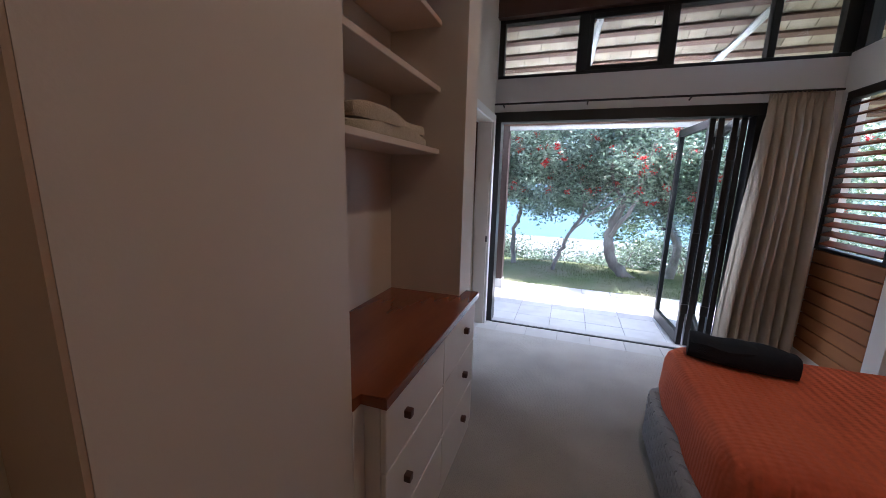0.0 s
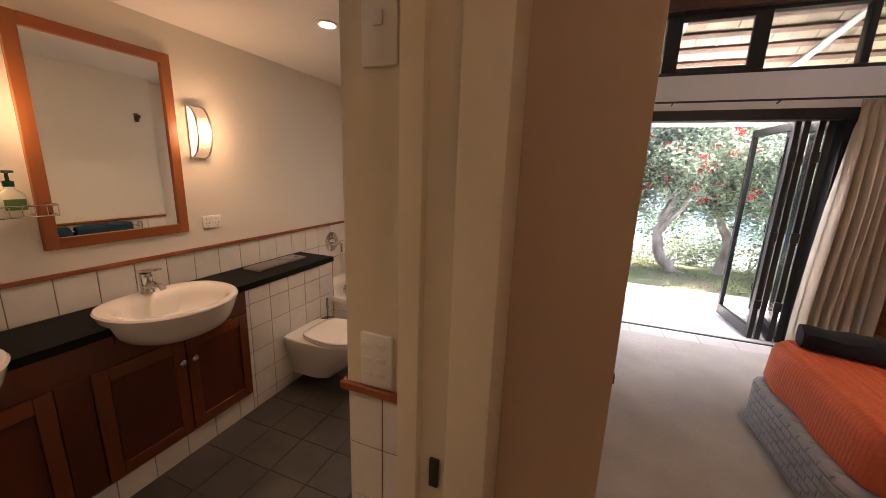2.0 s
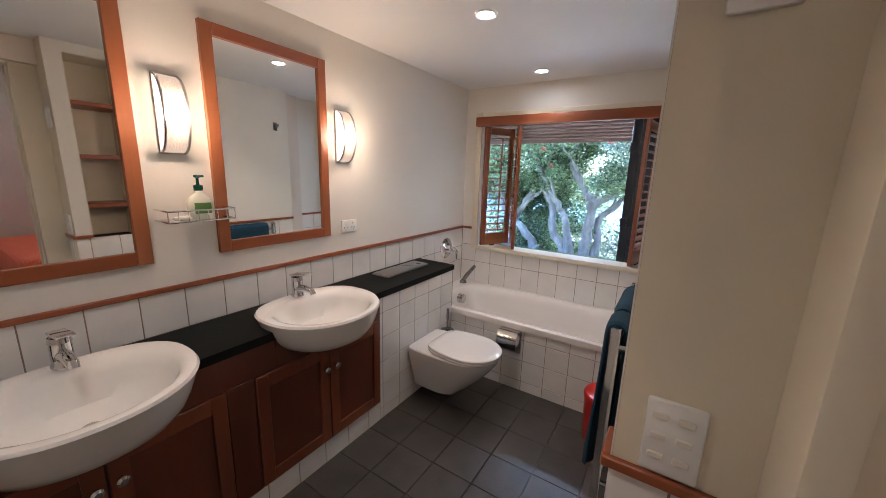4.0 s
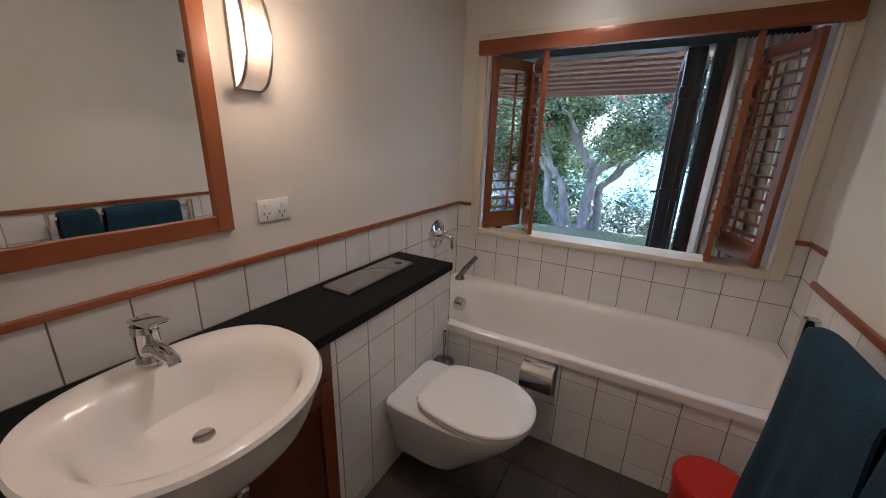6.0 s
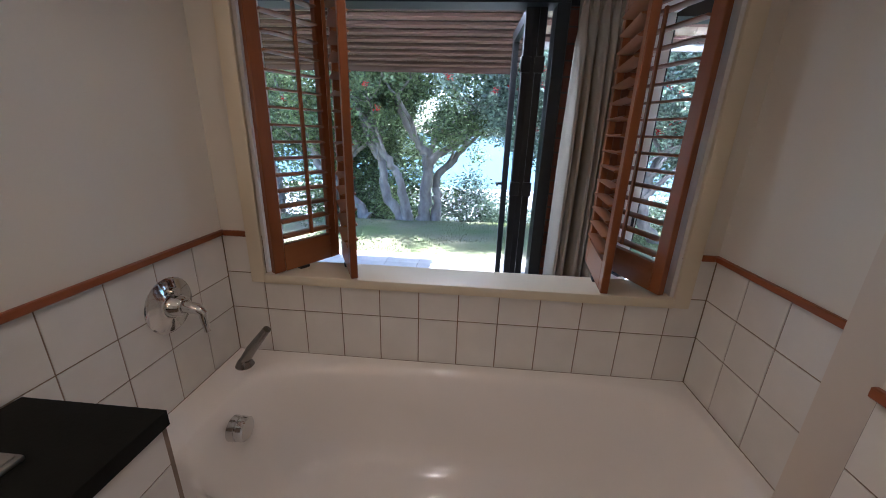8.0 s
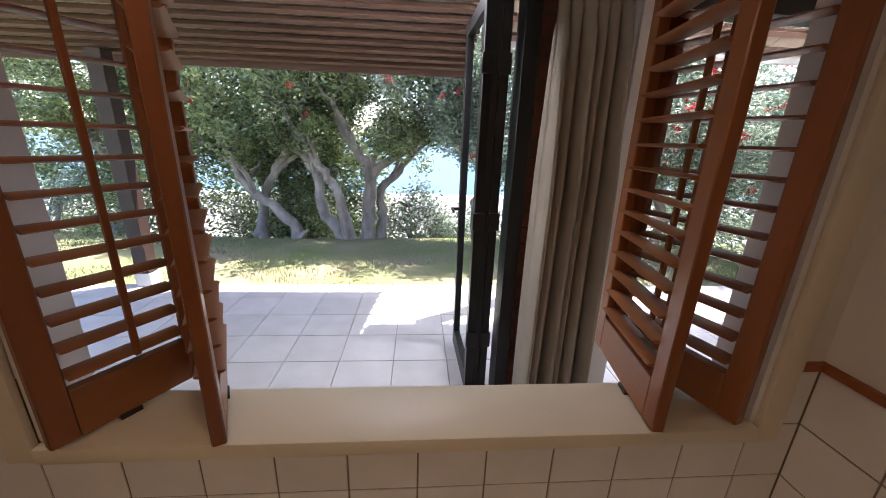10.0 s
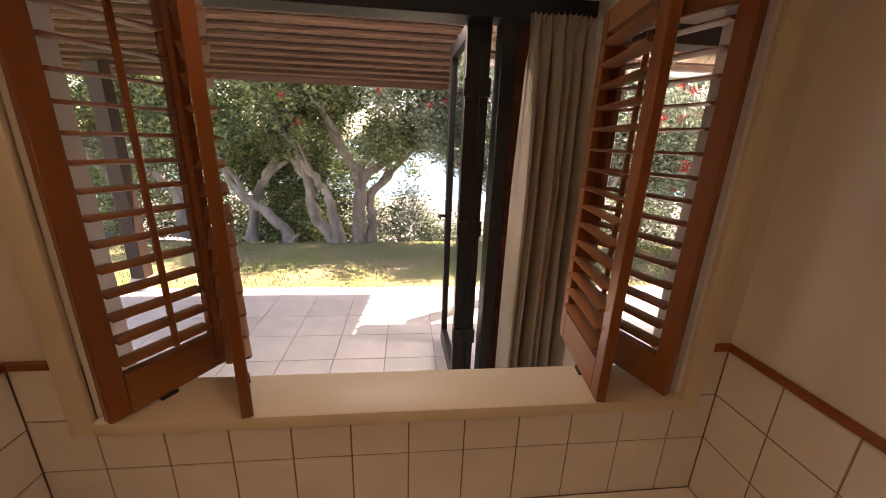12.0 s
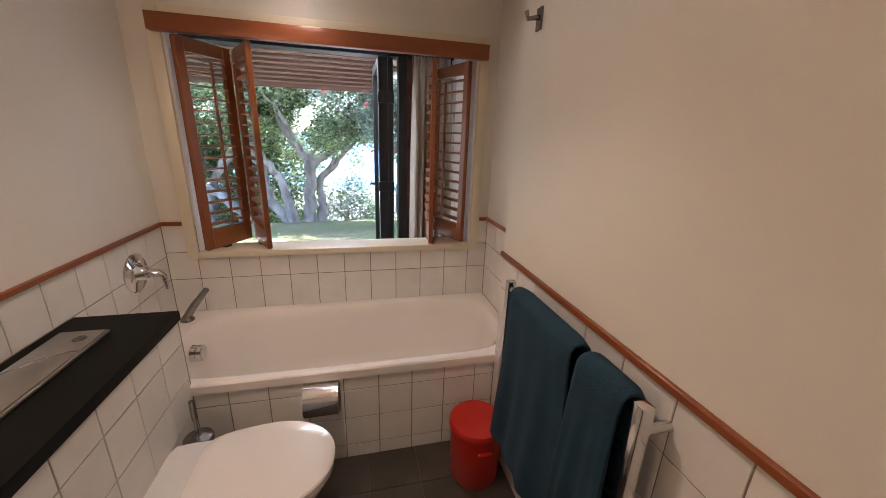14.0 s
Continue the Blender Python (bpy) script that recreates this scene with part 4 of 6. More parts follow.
def mirror(y0, y1, z0=1.12, z1=2.04):
    t = thing("wall_mirror", "wall mirror in a flat red cedar frame", "mirror", (WEST, (y0 + y1) / 2, z0), "vanity mirrors")
    w, x0, x1 = 0.048, WEST, WEST + 0.020
    part("frame", boxm(x0, x1, y0, y0 + w, z0, z1, 0.002), M_CEDAR, t)
    part("frame", boxm(x0, x1, y1 - w, y1, z0, z1, 0.002), M_CEDAR, t)
    part("frame", boxm(x0, x1, y0 + w, y1 - w, z0, z0 + w, 0.002), M_CEDARY, t)
    part("frame", boxm(x0, x1, y0 + w, y1 - w, z1 - w, z1, 0.002), M_CEDARY, t)
    part("pane", boxm(x0, x0 + 0.008, y0 + w, y1 - w, z0 + w, z1 - w), M_MIRROR, t, "silvered mirror glass", False)


mirror(0.338, 0.932)
mirror(-0.495, 0.100)


M_CHAMP = mat("hammered_champagne_metal", (0.52, 0.42, 0.32), (0.42, 0.33, 0.24), 8, 0.45, 0.9, 160, metal=0.35)
M_CHAMP.node_tree.nodes["Principled BSDF"].inputs["Emission Color"].default_value = (1.0, 0.66, 0.38, 1)
M_CHAMP.node_tree.nodes["Principled BSDF"].inputs["Emission Strength"].default_value = 0.06


def sconce(cy):
    t = thing("wall_lamp", "half-round wall lamp with a brushed metal band, lit", "lamp", (WEST, cy, 1.67), "wall lamps")
    h, w, d = 0.138, 0.036, 0.072
    n = 20
    # curved side walls carry the band; the opal glass bulges at both sides
    for y0, y1, nm, m, s in ((cy - w, cy + w, "glass", M_SCONCE, 0.965),):
        bm = bmesh.new()
        arc = [(WEST + 0.006 + s * d * math.cos(a), 1.67 + s * h * math.sin(a)) for a in [-math.pi / 2 + k * math.pi / n for k in range(n + 1)]]
        skin(bm, [[bm.verts.new((x, y, z)) for x, z in arc] for y in (y0, y1)])
        part(nm, bm, m, t, "lit opal glass")
    bm = bmesh.new()
    for y0, y1 in ((cy - 0.0345, cy + 0.0345),):
        o = [(WEST + 0.006 + d * math.cos(a), 1.67 + h * math.sin(a)) for a in [-math.pi / 2 + k * math.pi / n for k in range(n + 1)]]
        i = [(WEST + 0.006 + 0.975 * d * math.cos(a), 1.67 + 0.985 * h * math.sin(a)) for a in [math.pi / 2 - k * math.pi / n for k in range(n + 1)]]
        skin(bm, [[bm.verts.new((x, y, z)) for x, z in o + i] for y in (y0, y1)])
    part("band", bm, M_CHAMP, t, "hammered pale metal mesh band lit from within")
    for y in (cy - w - 0.003, cy + w + 0.003):
        bm = bmesh.new()
        tube(bm, [(WEST + 0.006 + d * math.cos(a), y, 1.67 + h * math.sin(a)) for a in [-math.pi / 2 + k * math.pi / n for k in range(n + 1)]], 0.005, 8)
        part("rim", bm, M_STEEL, t)
    part("backplate", boxm(WEST, WEST + 0.008, cy - w - 0.006, cy + w + 0.006, 1.67 - h - 0.004, 1.67 + h + 0.004, 0.002), M_STEEL, t)


sconce(0.21)
sconce(1.04)


def downlight(x, y, CEIL=CEIL):
    t = thing("downlight", "recessed ceiling downlight with a white trim, lit", "light", (x, y, CEIL), "ceiling downlights")
    part("trim", lathe([(0.052, 0), (0.052, -0.006), (0.046, -0.010), (0.036, -0.006), (0.036, 0)], 28, (x, y, CEIL)), M_PLASTIC, t)
    part("bulb", lathe([(0.0, -0.001), (0.034, -0.001), (0.034, -0.004), (0.0, -0.005)], 24, (x, y, CEIL)), M_BULB, t, "lit lamp face")


downlight(-1.88, 1.20)
downlight(-1.94, 2.18)
# fixture added out of view for the extra bathroom lamp
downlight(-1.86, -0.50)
downlight(0.8, 1.6, 3.15)
# added fixture, out of view, for the second bedroom lamp
downlight(0.3, -1.0, 3.15)


def socket():
    t = thing("power_outlet", "white double power outlet over the tiles", "outlet", (WEST, 1.075, 1.16))
    part("plate", boxm(WEST, WEST + 0.010, 1.022, 1.138, 1.122, 1.195, 0.003, 2), M_PLASTIC, t)
    for y in (1.05, 1.108):
        part("switch", boxm(WEST + 0.010, WEST + 0.014, y - 0.007, y + 0.007, 1.170, 1.184, 0.001), M_PLASTIC, t)
        for dy, rot in ((-0.010, 25), (0.010, -25), (0.0, 0)):
            z = 1.150 if rot else 1.136
            bm = add_box(bmesh.new(), WEST + 0.0095, WEST + 0.0107, y + dy - 0.0013, y + dy + 0.0013, z - 0.005, z + 0.005, 0, 1, Matrix.Rotation(radians(rot), 3, "X"))
            part("slot", bm, M_BLACK, t)


socket()


def soap_dish():
    cy, z = 0.245, 1.275
    t = thing("soap_rack", "clear glass shelf tray in a chrome rail", "shelf", (WEST, cy, z), )
    part("tray", boxm(WEST + 0.004, WEST + 0.115, cy - 0.115, cy + 0.115, z, z + 0.006, 0.002), M_CLEAR, t, "clear tray")
    for zz in (z + 0.004, z + 0.045):
        bm = bmesh.new()
        tube(bm, [(WEST, cy - 0.118, zz), (WEST + 0.118, cy - 0.118, zz), (WEST + 0.118, cy + 0.118, zz), (WEST, cy + 0.118, zz)], 0.0035, 8)
        part("rail", bm, M_CHROME, t)
    for k in range(8):
        y = cy - 0.118 + 0.236 * k / 7
        bm = bmesh.new()
        tube(bm, [(WEST + 0.118, y, z + 0.004), (WEST + 0.118, y, z + 0.045)], 0.002, 6)
        part("bar", bm, M_CHROME, t)
    b = thing("soap_dispenser", "clear pump bottle of pale liquid soap, green label", "soap", (WEST + 0.055, cy + 0.015, z + 0.006))
    x, y = WEST + 0.058, cy + 0.015
    bm = bmesh.new()
    skin(bm, [ring(bm, x, y, z + 0.006 + h, rx, ry, 2.8, 32) for h, rx, ry in ((0, 0.024, 0.038), (0.005, 0.027, 0.042), (0.06, 0.027, 0.043), (0.085, 0.022, 0.034), (0.10, 0.013, 0.014), (0.112, 0.012, 0.012))])
    part("bottle", bm, M_SOAP, b)
    part("label_patch", boxm(x + 0.0262, x + 0.0285, y - 0.030, y + 0.030, z + 0.028, z + 0.070, 0.001), M_GREEN, b, "green printed label")
    part("pump", lathe([(0.015, 0.116), (0.016, 0.120), (0.016, 0.136), (0.006, 0.14), (0.005, 0.165), (0.012, 0.167), (0.012, 0.176), (0, 0.178)], 18, (x, y, z)), M_DKGREEN, b, "dark green pump")
    part("nozzle", boxm(x - 0.006, x + 0.045, y - 0.006, y + 0.006, z + 0.168, z + 0.177, 0.002), M_DKGREEN, b)
    bm = bmesh.new()
    skin(bm, [ring(bm, WEST + 0.07, cy - 0.055, z + 0.006 + h, rx, rx * 1.5, 2.6, 24) for h, rx in ((0, 0.016), (0.004, 0.021), (0.012, 0.020), (0.017, 0.012))])
    solid("soap_bar", bm, M_CERAM, "small white bar of soap on the tray", "soap")


soap_dish()
for z in (1.19, 1.51, 1.84):
    solid("niche_shelf", boxm(EASTJ + 0.02, -0.802, 0.296, 0.554, z, z + 0.028, 0.003), M_CEDARY, "red cedar shelf in the bathroom niche", "shelf", "niche shelves")
solid("stone_ledge", boxm(EASTJ + 0.01, -0.802, 0.296, 0.554, 0.951, 0.975, 0.003), M_BENCH, "black stone base of the shelf niche", "shelf")

# ---- bedroom ----


def drawers():
    t = thing("chest_of_drawers", "built-in painted drawers with a red timber top", "drawers", (-0.7, 1.33, 0))
    x = -0.470
    part("body", boxm(-0.92, x, 0.825, 1.774, 0.0, 0.815, 0.002), M_BEDCAB, t)
    part("end_panel", boxm(-0.513, x, 1.775, 1.885, 0.0, 0.815, 0.002), M_BEDCAB, t)
    part("filler", boxm(-0.92, -0.520, 0.767, 0.824, 0.0, 0.815, 0.002), M_BEDCAB, t, "narrow painted filler strip")
    bm = bmesh.new()
    line = [(-0.926, 0.768), (-0.521, 0.768), (-0.521, 0.808), (x + 0.034, 0.808), (x + 0.034, 1.895), (-0.513, 1.895), (-0.513, 1.774), (-0.926, 1.774)]
    skin(bm, [[bm.verts.new((px, py, z)) for px, py in line] for z in (0.816, 0.852)])
    bmesh.ops.bevel(bm, geom=[e for e in bm.edges if all(v.co.z > 0.85 for v in e.verts)], offset=0.004, segments=2, affect="EDGES")
    part("top", bm, M_JARRAH, t, "polished red timber top")
    part("plinth", boxm(x, x + 0.010, 0.83, 1.88, 0.0, 0.055, 0.002), M_BEDCAB, t)
    for c, (y0, y1) in enumerate(((0.832, 1.352), (1.358, 1.880))):
        for z0, z1 in ((0.060, 0.318), (0.323, 0.575), (0.580, 0.808)):
            d = part("drawer", boxm(x, x + 0.019, y0, y1, z0, z1, 0.003), M_BEDCAB, t)
            ky, kz = (0.965 if c == 0 else 1.672), (z0 + z1) / 2 + 0.012
            part("knob", boxm(x + 0.019, x + 0.045, ky - 0.014, ky + 0.014, kz - 0.014, kz + 0.014, 0.004, 2), M_BEAM, d, "square dark timber knob")


drawers()
for z in (1.618, 1.915, 2.215):
    solid("recess_shelf", boxm(-0.926, -0.648, 0.767, 1.774, z - 0.026, z, 0.003), M_SHELF, "painted shelf in the bedroom recess", "shelf", "recess shelves")
slab("wall_recess_head", M_BEDWALL, "painted head of the shelf recess", -0.926, -0.515, 0.757, 1.774, 2.36, 3.1)


def folded(name, x0, x1, y0, y1, z0, layers, h, material, label, turn=0, cat="towel"):
    t = thing(name, label, cat, ((x0 + x1) / 2, (y0 + y1) / 2, z0))
    c = Vector(((x0 + x1) / 2, (y0 + y1) / 2, 0))
    for k in range(layers):
        bm = bmesh.new()
        z = z0 + k * h
        n = 40
        rr = []
        for dz, s in ((0.0, 0.97), (0.15 * h, 0.995), (0.5 * h, 1.0), (0.85 * h, 0.99), (h * 0.985, 0.955), (h * 0.99, 0.5)):
            q = ring(bm, 0, 0, z + dz, (x1 - x0) / 2 * s * (1 - 0.05 * k), (y1 - y0) / 2 * s * (1 - 0.08 * k), 5, n)
            for v in q:
                v.co.x += 0.010 * math.sin(19 * v.co.y + 3 * k)
                v.co.z += 0.011 * math.sin(13 * v.co.x + 9 * v.co.y + 2 * k) * (dz > 0)
            rr.append(q)
        skin(bm, rr)
        bmesh.ops.rotate(bm, verts=bm.verts, cent=(0, 0, 0), matrix=Matrix.Rotation(radians(turn + 2 * k), 3, "Z"))
        bmesh.ops.translate(bm, verts=bm.verts, vec=c)
        part("fold", bm, material, t)


folded("folded_blanket", -0.91, -0.66, 1.02, 1.72, 1.618, 2, 0.048, M_OATTOWEL, "folded oatmeal blanket on the recess shelf", cat="blanket")


def bed(x0, x1, y0, y1, wrinkle):
    t = thing("single_bed", "single bed with a coral quilt over a grey quilted base", "bed", ((x0 + x1) / 2, (y0 + y1) / 2, 0), "single beds")
    zt = 0.585

    def block(x0, x1, y0, y1, levels, n=112, pw=11):
        bm = bmesh.new()
        cx, cy = (x0 + x1) / 2, (y0 + y1) / 2
        rr = []
        for z, inset, wob in levels:
            q = []
            hx, hy = (x1 - x0) / 2 - inset, (y1 - y0) / 2 - inset
            for s in range(n):
                a = s * math.tau / n
                c, d = math.cos(a), math.sin(a)
                k = (abs(c / hx) ** pw + abs(d / hy) ** pw) ** (-1 / pw)
                px, py = c * k, d * k
                w = wob * (math.sin(px * 9 + py * 17 + wrinkle) + 0.6 * math.sin(px * 23 - py * 13 + 2 * wrinkle))
                q.append(bm.verts.new((cx + px * (1 + w), cy + py * (1 + w), z + wob * 1.2 * math.sin(px * 6 + py * 11 + wrinkle))))
            rr.append(q)
        return skin(bm, rr)

    part("base", block(x0 - 0.045, x1, y0 + 0.01, y1 - 0.01, ((0.012, 0.012, 0), (0.03, 0, 0), (0.275, 0, 0), (0.295, 0.008, 0), (0.305, 0.03, 0))), M_BEDBASE, t, "grey quilted bed base")
    part("quilt", block(x0, x1, y0, y1, ((0.318, 0.012, 0.006), (0.308, 0.002, 0.006), (0.335, -0.004, 0.006), (0.40, 0.0, 0.005), (0.50, 0.006, 0.003), (0.545, 0.018, 0.002), (0.572, 0.040, 0.002), (0.583, 0.075, 0.002), (zt, 0.15, 0.002), (zt + 0.003, 0.30, 0.001), (zt + 0.004, 0.42, 0.001))), M_QUILT, t, "coral ribbed quilt hanging over the edge")


bed(0.565, 2.45, 1.245, 2.29, 0.0)
bed(0.625, 2.45, 0.12, 1.19, 2.2)
def towel_bundle(cx, cy, z0, length, depth, height, turn, seed, label):
    """A bath towel folded into a soft bundle, with its loose edge lying on top."""
    t = thing("folded_towel", label, "towel", (cx, cy, z0), "bed towels")
    M = Matrix.Translation((cx, cy, z0)) @ Matrix.Rotation(radians(turn), 4, "Z")

    def loft(x0, x1, prof, nseg, wob):
        bm = bmesh.new()
        rings = []
        for k in range(nseg + 1):
            u = k / nseg
            e = (1 - (2 * u - 1) ** 8) ** 0.5 if 0 < u < 1 else 0.80
            e = max(e, 0.80)
            row = []
            for py, pz in prof:
                q = Vector((x0 + (x1 - x0) * u, py * e + wob * math.sin(7 * u + seed), pz * (0.86 + 0.14 * e) + wob * 1.4 * math.sin(9 * u + 14 * py + seed) * (pz > 0.02)))
                row.append(bm.verts.new(M @ q))
            rings.append(row)
        return skin(bm, rings)

    h, d = height, depth / 2
    n = 20
    body = []
    for k in range(n):
        a = k * math.tau / n
        c, s2 = math.cos(a), math.sin(a)
        q = (abs(c) ** 3.2 + abs(s2) ** 3.2) ** (-1 / 3.2)
        body.append((d * c * q, h / 2 + h / 2 * s2 * q))
    part("roll", loft(-length / 2, length / 2, body, 18, 0.006), M_NAVY, t)
    flap = [(-d * 1.02, h * 0.42), (-d * 0.98, h * 0.86), (-d * 0.55, h * 1.05), (d * 0.25, h * 1.08), (d * 0.42, h * 1.02), (d * 0.25, h * 0.98), (-d * 0.5, h * 0.95), (-d * 0.90, h * 0.78), (-d * 0.94, h * 0.42)]
    part("flap", loft(-length / 2 + 0.01, length * 0.14, flap, 12, 0.004), M_NAVY, t)


towel_bundle(0.875, 2.075, 0.585, 0.43, 0.20, 0.110, -14, 1, "dark navy towel folded on the coral quilt")
towel_bundle(1.22, 0.93, 0.583, 0.44, 0.21, 0.105, -10, 3, "dark navy towel folded on the second bed")


def glass_leaf(name, p, q, z0, z1, label, group, handle=False):
    """A framed glass door leaf from p to q in plan."""
    t = thing(name, label, "door", (0, 0, 0), group)
    d = Vector((q[0] - p[0], q[1] - p[1], 0))
    w = d.length
    s, th = 0.052, 0.042
    part("stile", boxm(0, s, -th / 2, th / 2, z0, z1, 0.002), M_DARKWOOD, t)
    part("stile", boxm(w - s, w, -th / 2, th / 2, z0, z1, 0.002), M_DARKWOOD, t)
    part("rail", boxm(s, w - s, -th / 2, th / 2, z0, z0 + 0.11, 0.002), M_DARKWOOD, t)
    part("rail", boxm(s, w - s, -th / 2, th / 2, z1 - 0.07, z1, 0.002), M_DARKWOOD, t)
    g = part("pane", boxm(s, w - s, -0.003, 0.003, z0 + 0.11, z1 - 0.07), M_GLASS, t, "clear glass pane", False)
    g.visible_shadow = False
    if handle:
        part("handle", boxm(0.012, 0.030, -th / 2 - 0.05, -th / 2, 1.0, 1.02, 0.003), M_BLACK, t)
        part("handle", boxm(0.012, 0.11, -th / 2 - 0.05, -th / 2 - 0.038, 1.0, 1.02, 0.003), M_BLACK, t)
    for z in (z0 + 0.35, (z0 + z1) / 2, z1 - 0.3):
        part("hinge", boxm(w - 0.01, w + 0.014, -0.03, 0.03, z - 0.045, z + 0.045, 0.003), M_BLACK, t)
    t.matrix_basis = leaf_pose(p, q)
    return t


BI = "dark framed glass folding door leaf, folded open"
for k, (p, q) in enumerate((((1.03, 4.42), (1.08, 3.70)), ((1.14, 3.70), (1.32, 4.42)), ((1.38, 4.42), (1.24, 3.70)), ((1.30, 3.70), (1.50, 4.42)))):
    glass_leaf("folding_door", p, q, 0.005, 2.03, BI, "bedroom folding doors", k == 0)
for k, (p, q) in enumerate((((-1.49, 4.22), (-1.47, 3.66)), ((-1.435, 3.66), (-1.375, 4.22)), ((-1.33, 4.22), (-1.39, 3.66)))):
    glass_leaf("folding_door", p, q, 0.005, 2.09, BI, "sunroom folding doors", k == 0)


def door_surround(name, x0, x1, zh, y, label):
    t = thing(name, label, "door frame", ((x0 + x1) / 2, y, 0), kind="structure")
    part("jamb", boxm(x0 - 0.07, x0, y - 0.012, y + 0.13, 0, zh, 0.002), M_DARKWOOD, t)
    part("jamb", boxm(x1, x1 + 0.07, y - 0.012, y + 0.13, 0, zh, 0.002), M_DARKWOOD, t)
    part("head", boxm(x0 - 0.07, x1 + 0.07, y - 0.012, y + 0.13, zh, zh + 0.09, 0.002), M_DARKWOOD, t)
    part("track", boxm(x0, x1, y - 0.012, y + 0.012, -0.004, 0.006), M_BLACK, t)
    part("track", boxm(x0, x1, y + 0.020, y + 0.12, -0.02, 0.0), M_STRIP, t)


slab("wall_sunroom_end", M_DARKWOOD, "dark stained end of the sunroom door wall", -3.9, -3.82, DOORS + 0.001, DOORS + 0.12, 0, 2.18)
door_surround("door_2", -0.68, 1.335, 2.03, DOORS, "dark stained frame of the bedroom folding doors")
slab("trim_pier_head", M_DARKWOOD, "dark stained head board carried across the brick pier", -1.259, -0.873, DOORS - 0.014, DOORS + 0.0005, 2.075, 2.185)
door_surround("door_3", -3.75, -1.33, 2.09, DOORS, "dark stained frame of the sunroom folding doors")


def casing():
    t = thing("door_4", "white painted casing of the bedroom side doorway", "door frame", (-0.81, 3.15, 0), kind="structure")
    for xa, xb in ((-0.75, -0.728), (-0.892, -0.87)):
        part("casing", boxm(xa, xb, 2.57 if xa > -0.8 else 2.60, 2.63, 0, 2.09, 0.003), M_CEIL, t)
        part("casing", boxm(xa, xb, 3.50, 3.57, 0, 2.09, 0.003), M_CEIL, t)
        part("casing", boxm(xa, xb, 2.63, 3.50, 2.02, 2.09, 0.003), M_CEIL, t)
    part("lining", boxm(-0.87, -0.75, 2.63, 2.645, 0, 2.02), M_CEIL, t)
    part("lining", boxm(-0.87, -0.75, 3.485, 3.50, 0, 2.02), M_CEIL, t)
    d = part("latch", boxm(-0.76, -0.745, 3.478, 3.486, 0.87, 0.93, 0.001), M_BLACK, t, "small black latch plate")


casing()


def clerestory():
    t = thing("window_2", "dark framed clerestory windows over the doors", "window", (0.5, DOORS, 2.45), kind="structure")
    z0, z1, y0, y1 = 2.42, 2.93, DOORS + 0.01, DOORS + 0.09
    part("window_frame", boxm(-0.74, 1.95, y0, y1, z0, z0 + 0.03, 0.002), M_DARKWOOD, t)
    part("window_frame", boxm(-0.74, 1.95, y0, y1, z1 - 0.03, z1, 0.002), M_DARKWOOD, t)
    xs = (-0.74, -0.045, 0.63, 1.33, 1.76)
    for x, w in zip(xs, (0.05, 0.085, 0.085, 0.05, 0.19)):
        part("mullion", boxm(x, x + w, y0 - 0.004, y1, z0 + 0.03, z1 - 0.03, 0.002), M_DARKWOOD, t)
    for a, b in ((-0.69, -0.045), (0.04, 0.63), (0.715, 1.33), (1.38, 1.76)):
        g = part("pane", boxm(a, b, y0 + 0.035, y0 + 0.041, z0 + 0.03, z1 - 0.03), M_GLASS, t, "", False)
        g.visible_shadow = False
    # the opening sash
    for d in ((0.04, 0.075, z0 + 0.03, z1 - 0.03), (0.595, 0.63, z0 + 0.03, z1 - 0.03), (0.075, 0.595, z0 + 0.03, z0 + 0.065), (0.075, 0.595, z1 - 0.065, z1 - 0.03)):
        part("sash", boxm(d[0], d[1], y0 - 0.006, y0 + 0.03, d[2], d[3], 0.002), M_DARKWOOD, t)
    e = thing("window_3", "dark framed side clerestory window", "window", (1.9, 3.2, 2.45), kind="structure")
    part("window_frame", boxm(1.84, 1.92, 2.4, DOORS - 0.002, z0 - 0.002, z0 + 0.028, 0.002), M_DARKWOOD, e)
    part("mullion", boxm(1.84, 1.92, 3.50, DOORS - 0.002, z0 + 0.03, 2.95, 0.002), M_DARKWOOD, e)
    g = part("pane", boxm(1.875, 1.881, 2.4, 3.50, z0 + 0.03, 2.95), M_GLASS, e, "", False)
    g.visible_shadow = False


clerestory()


def curtain_rod():
    t = thing("curtain_rod", "thin black curtain rod on small brackets", "curtain rod", (0.5, DOORS - 0.07, 2.18))
    bm = bmesh.new()
    tube(bm, [(-0.74, DOORS - 0.07, 2.182), (1.80, DOORS - 0.07, 2.182)], 0.009, 12)
    part("rod", bm, M_BLACK, t)
    for x in (-0.66, 0.08, 0.86, 1.60):
        bm = bmesh.new()
        tube(bm, [(x, DOORS - 0.075, 2.18), (x, DOORS, 2.165)], 0.007, 8)
        part("bracket", bm, M_BLACK, t)


curtain_rod()


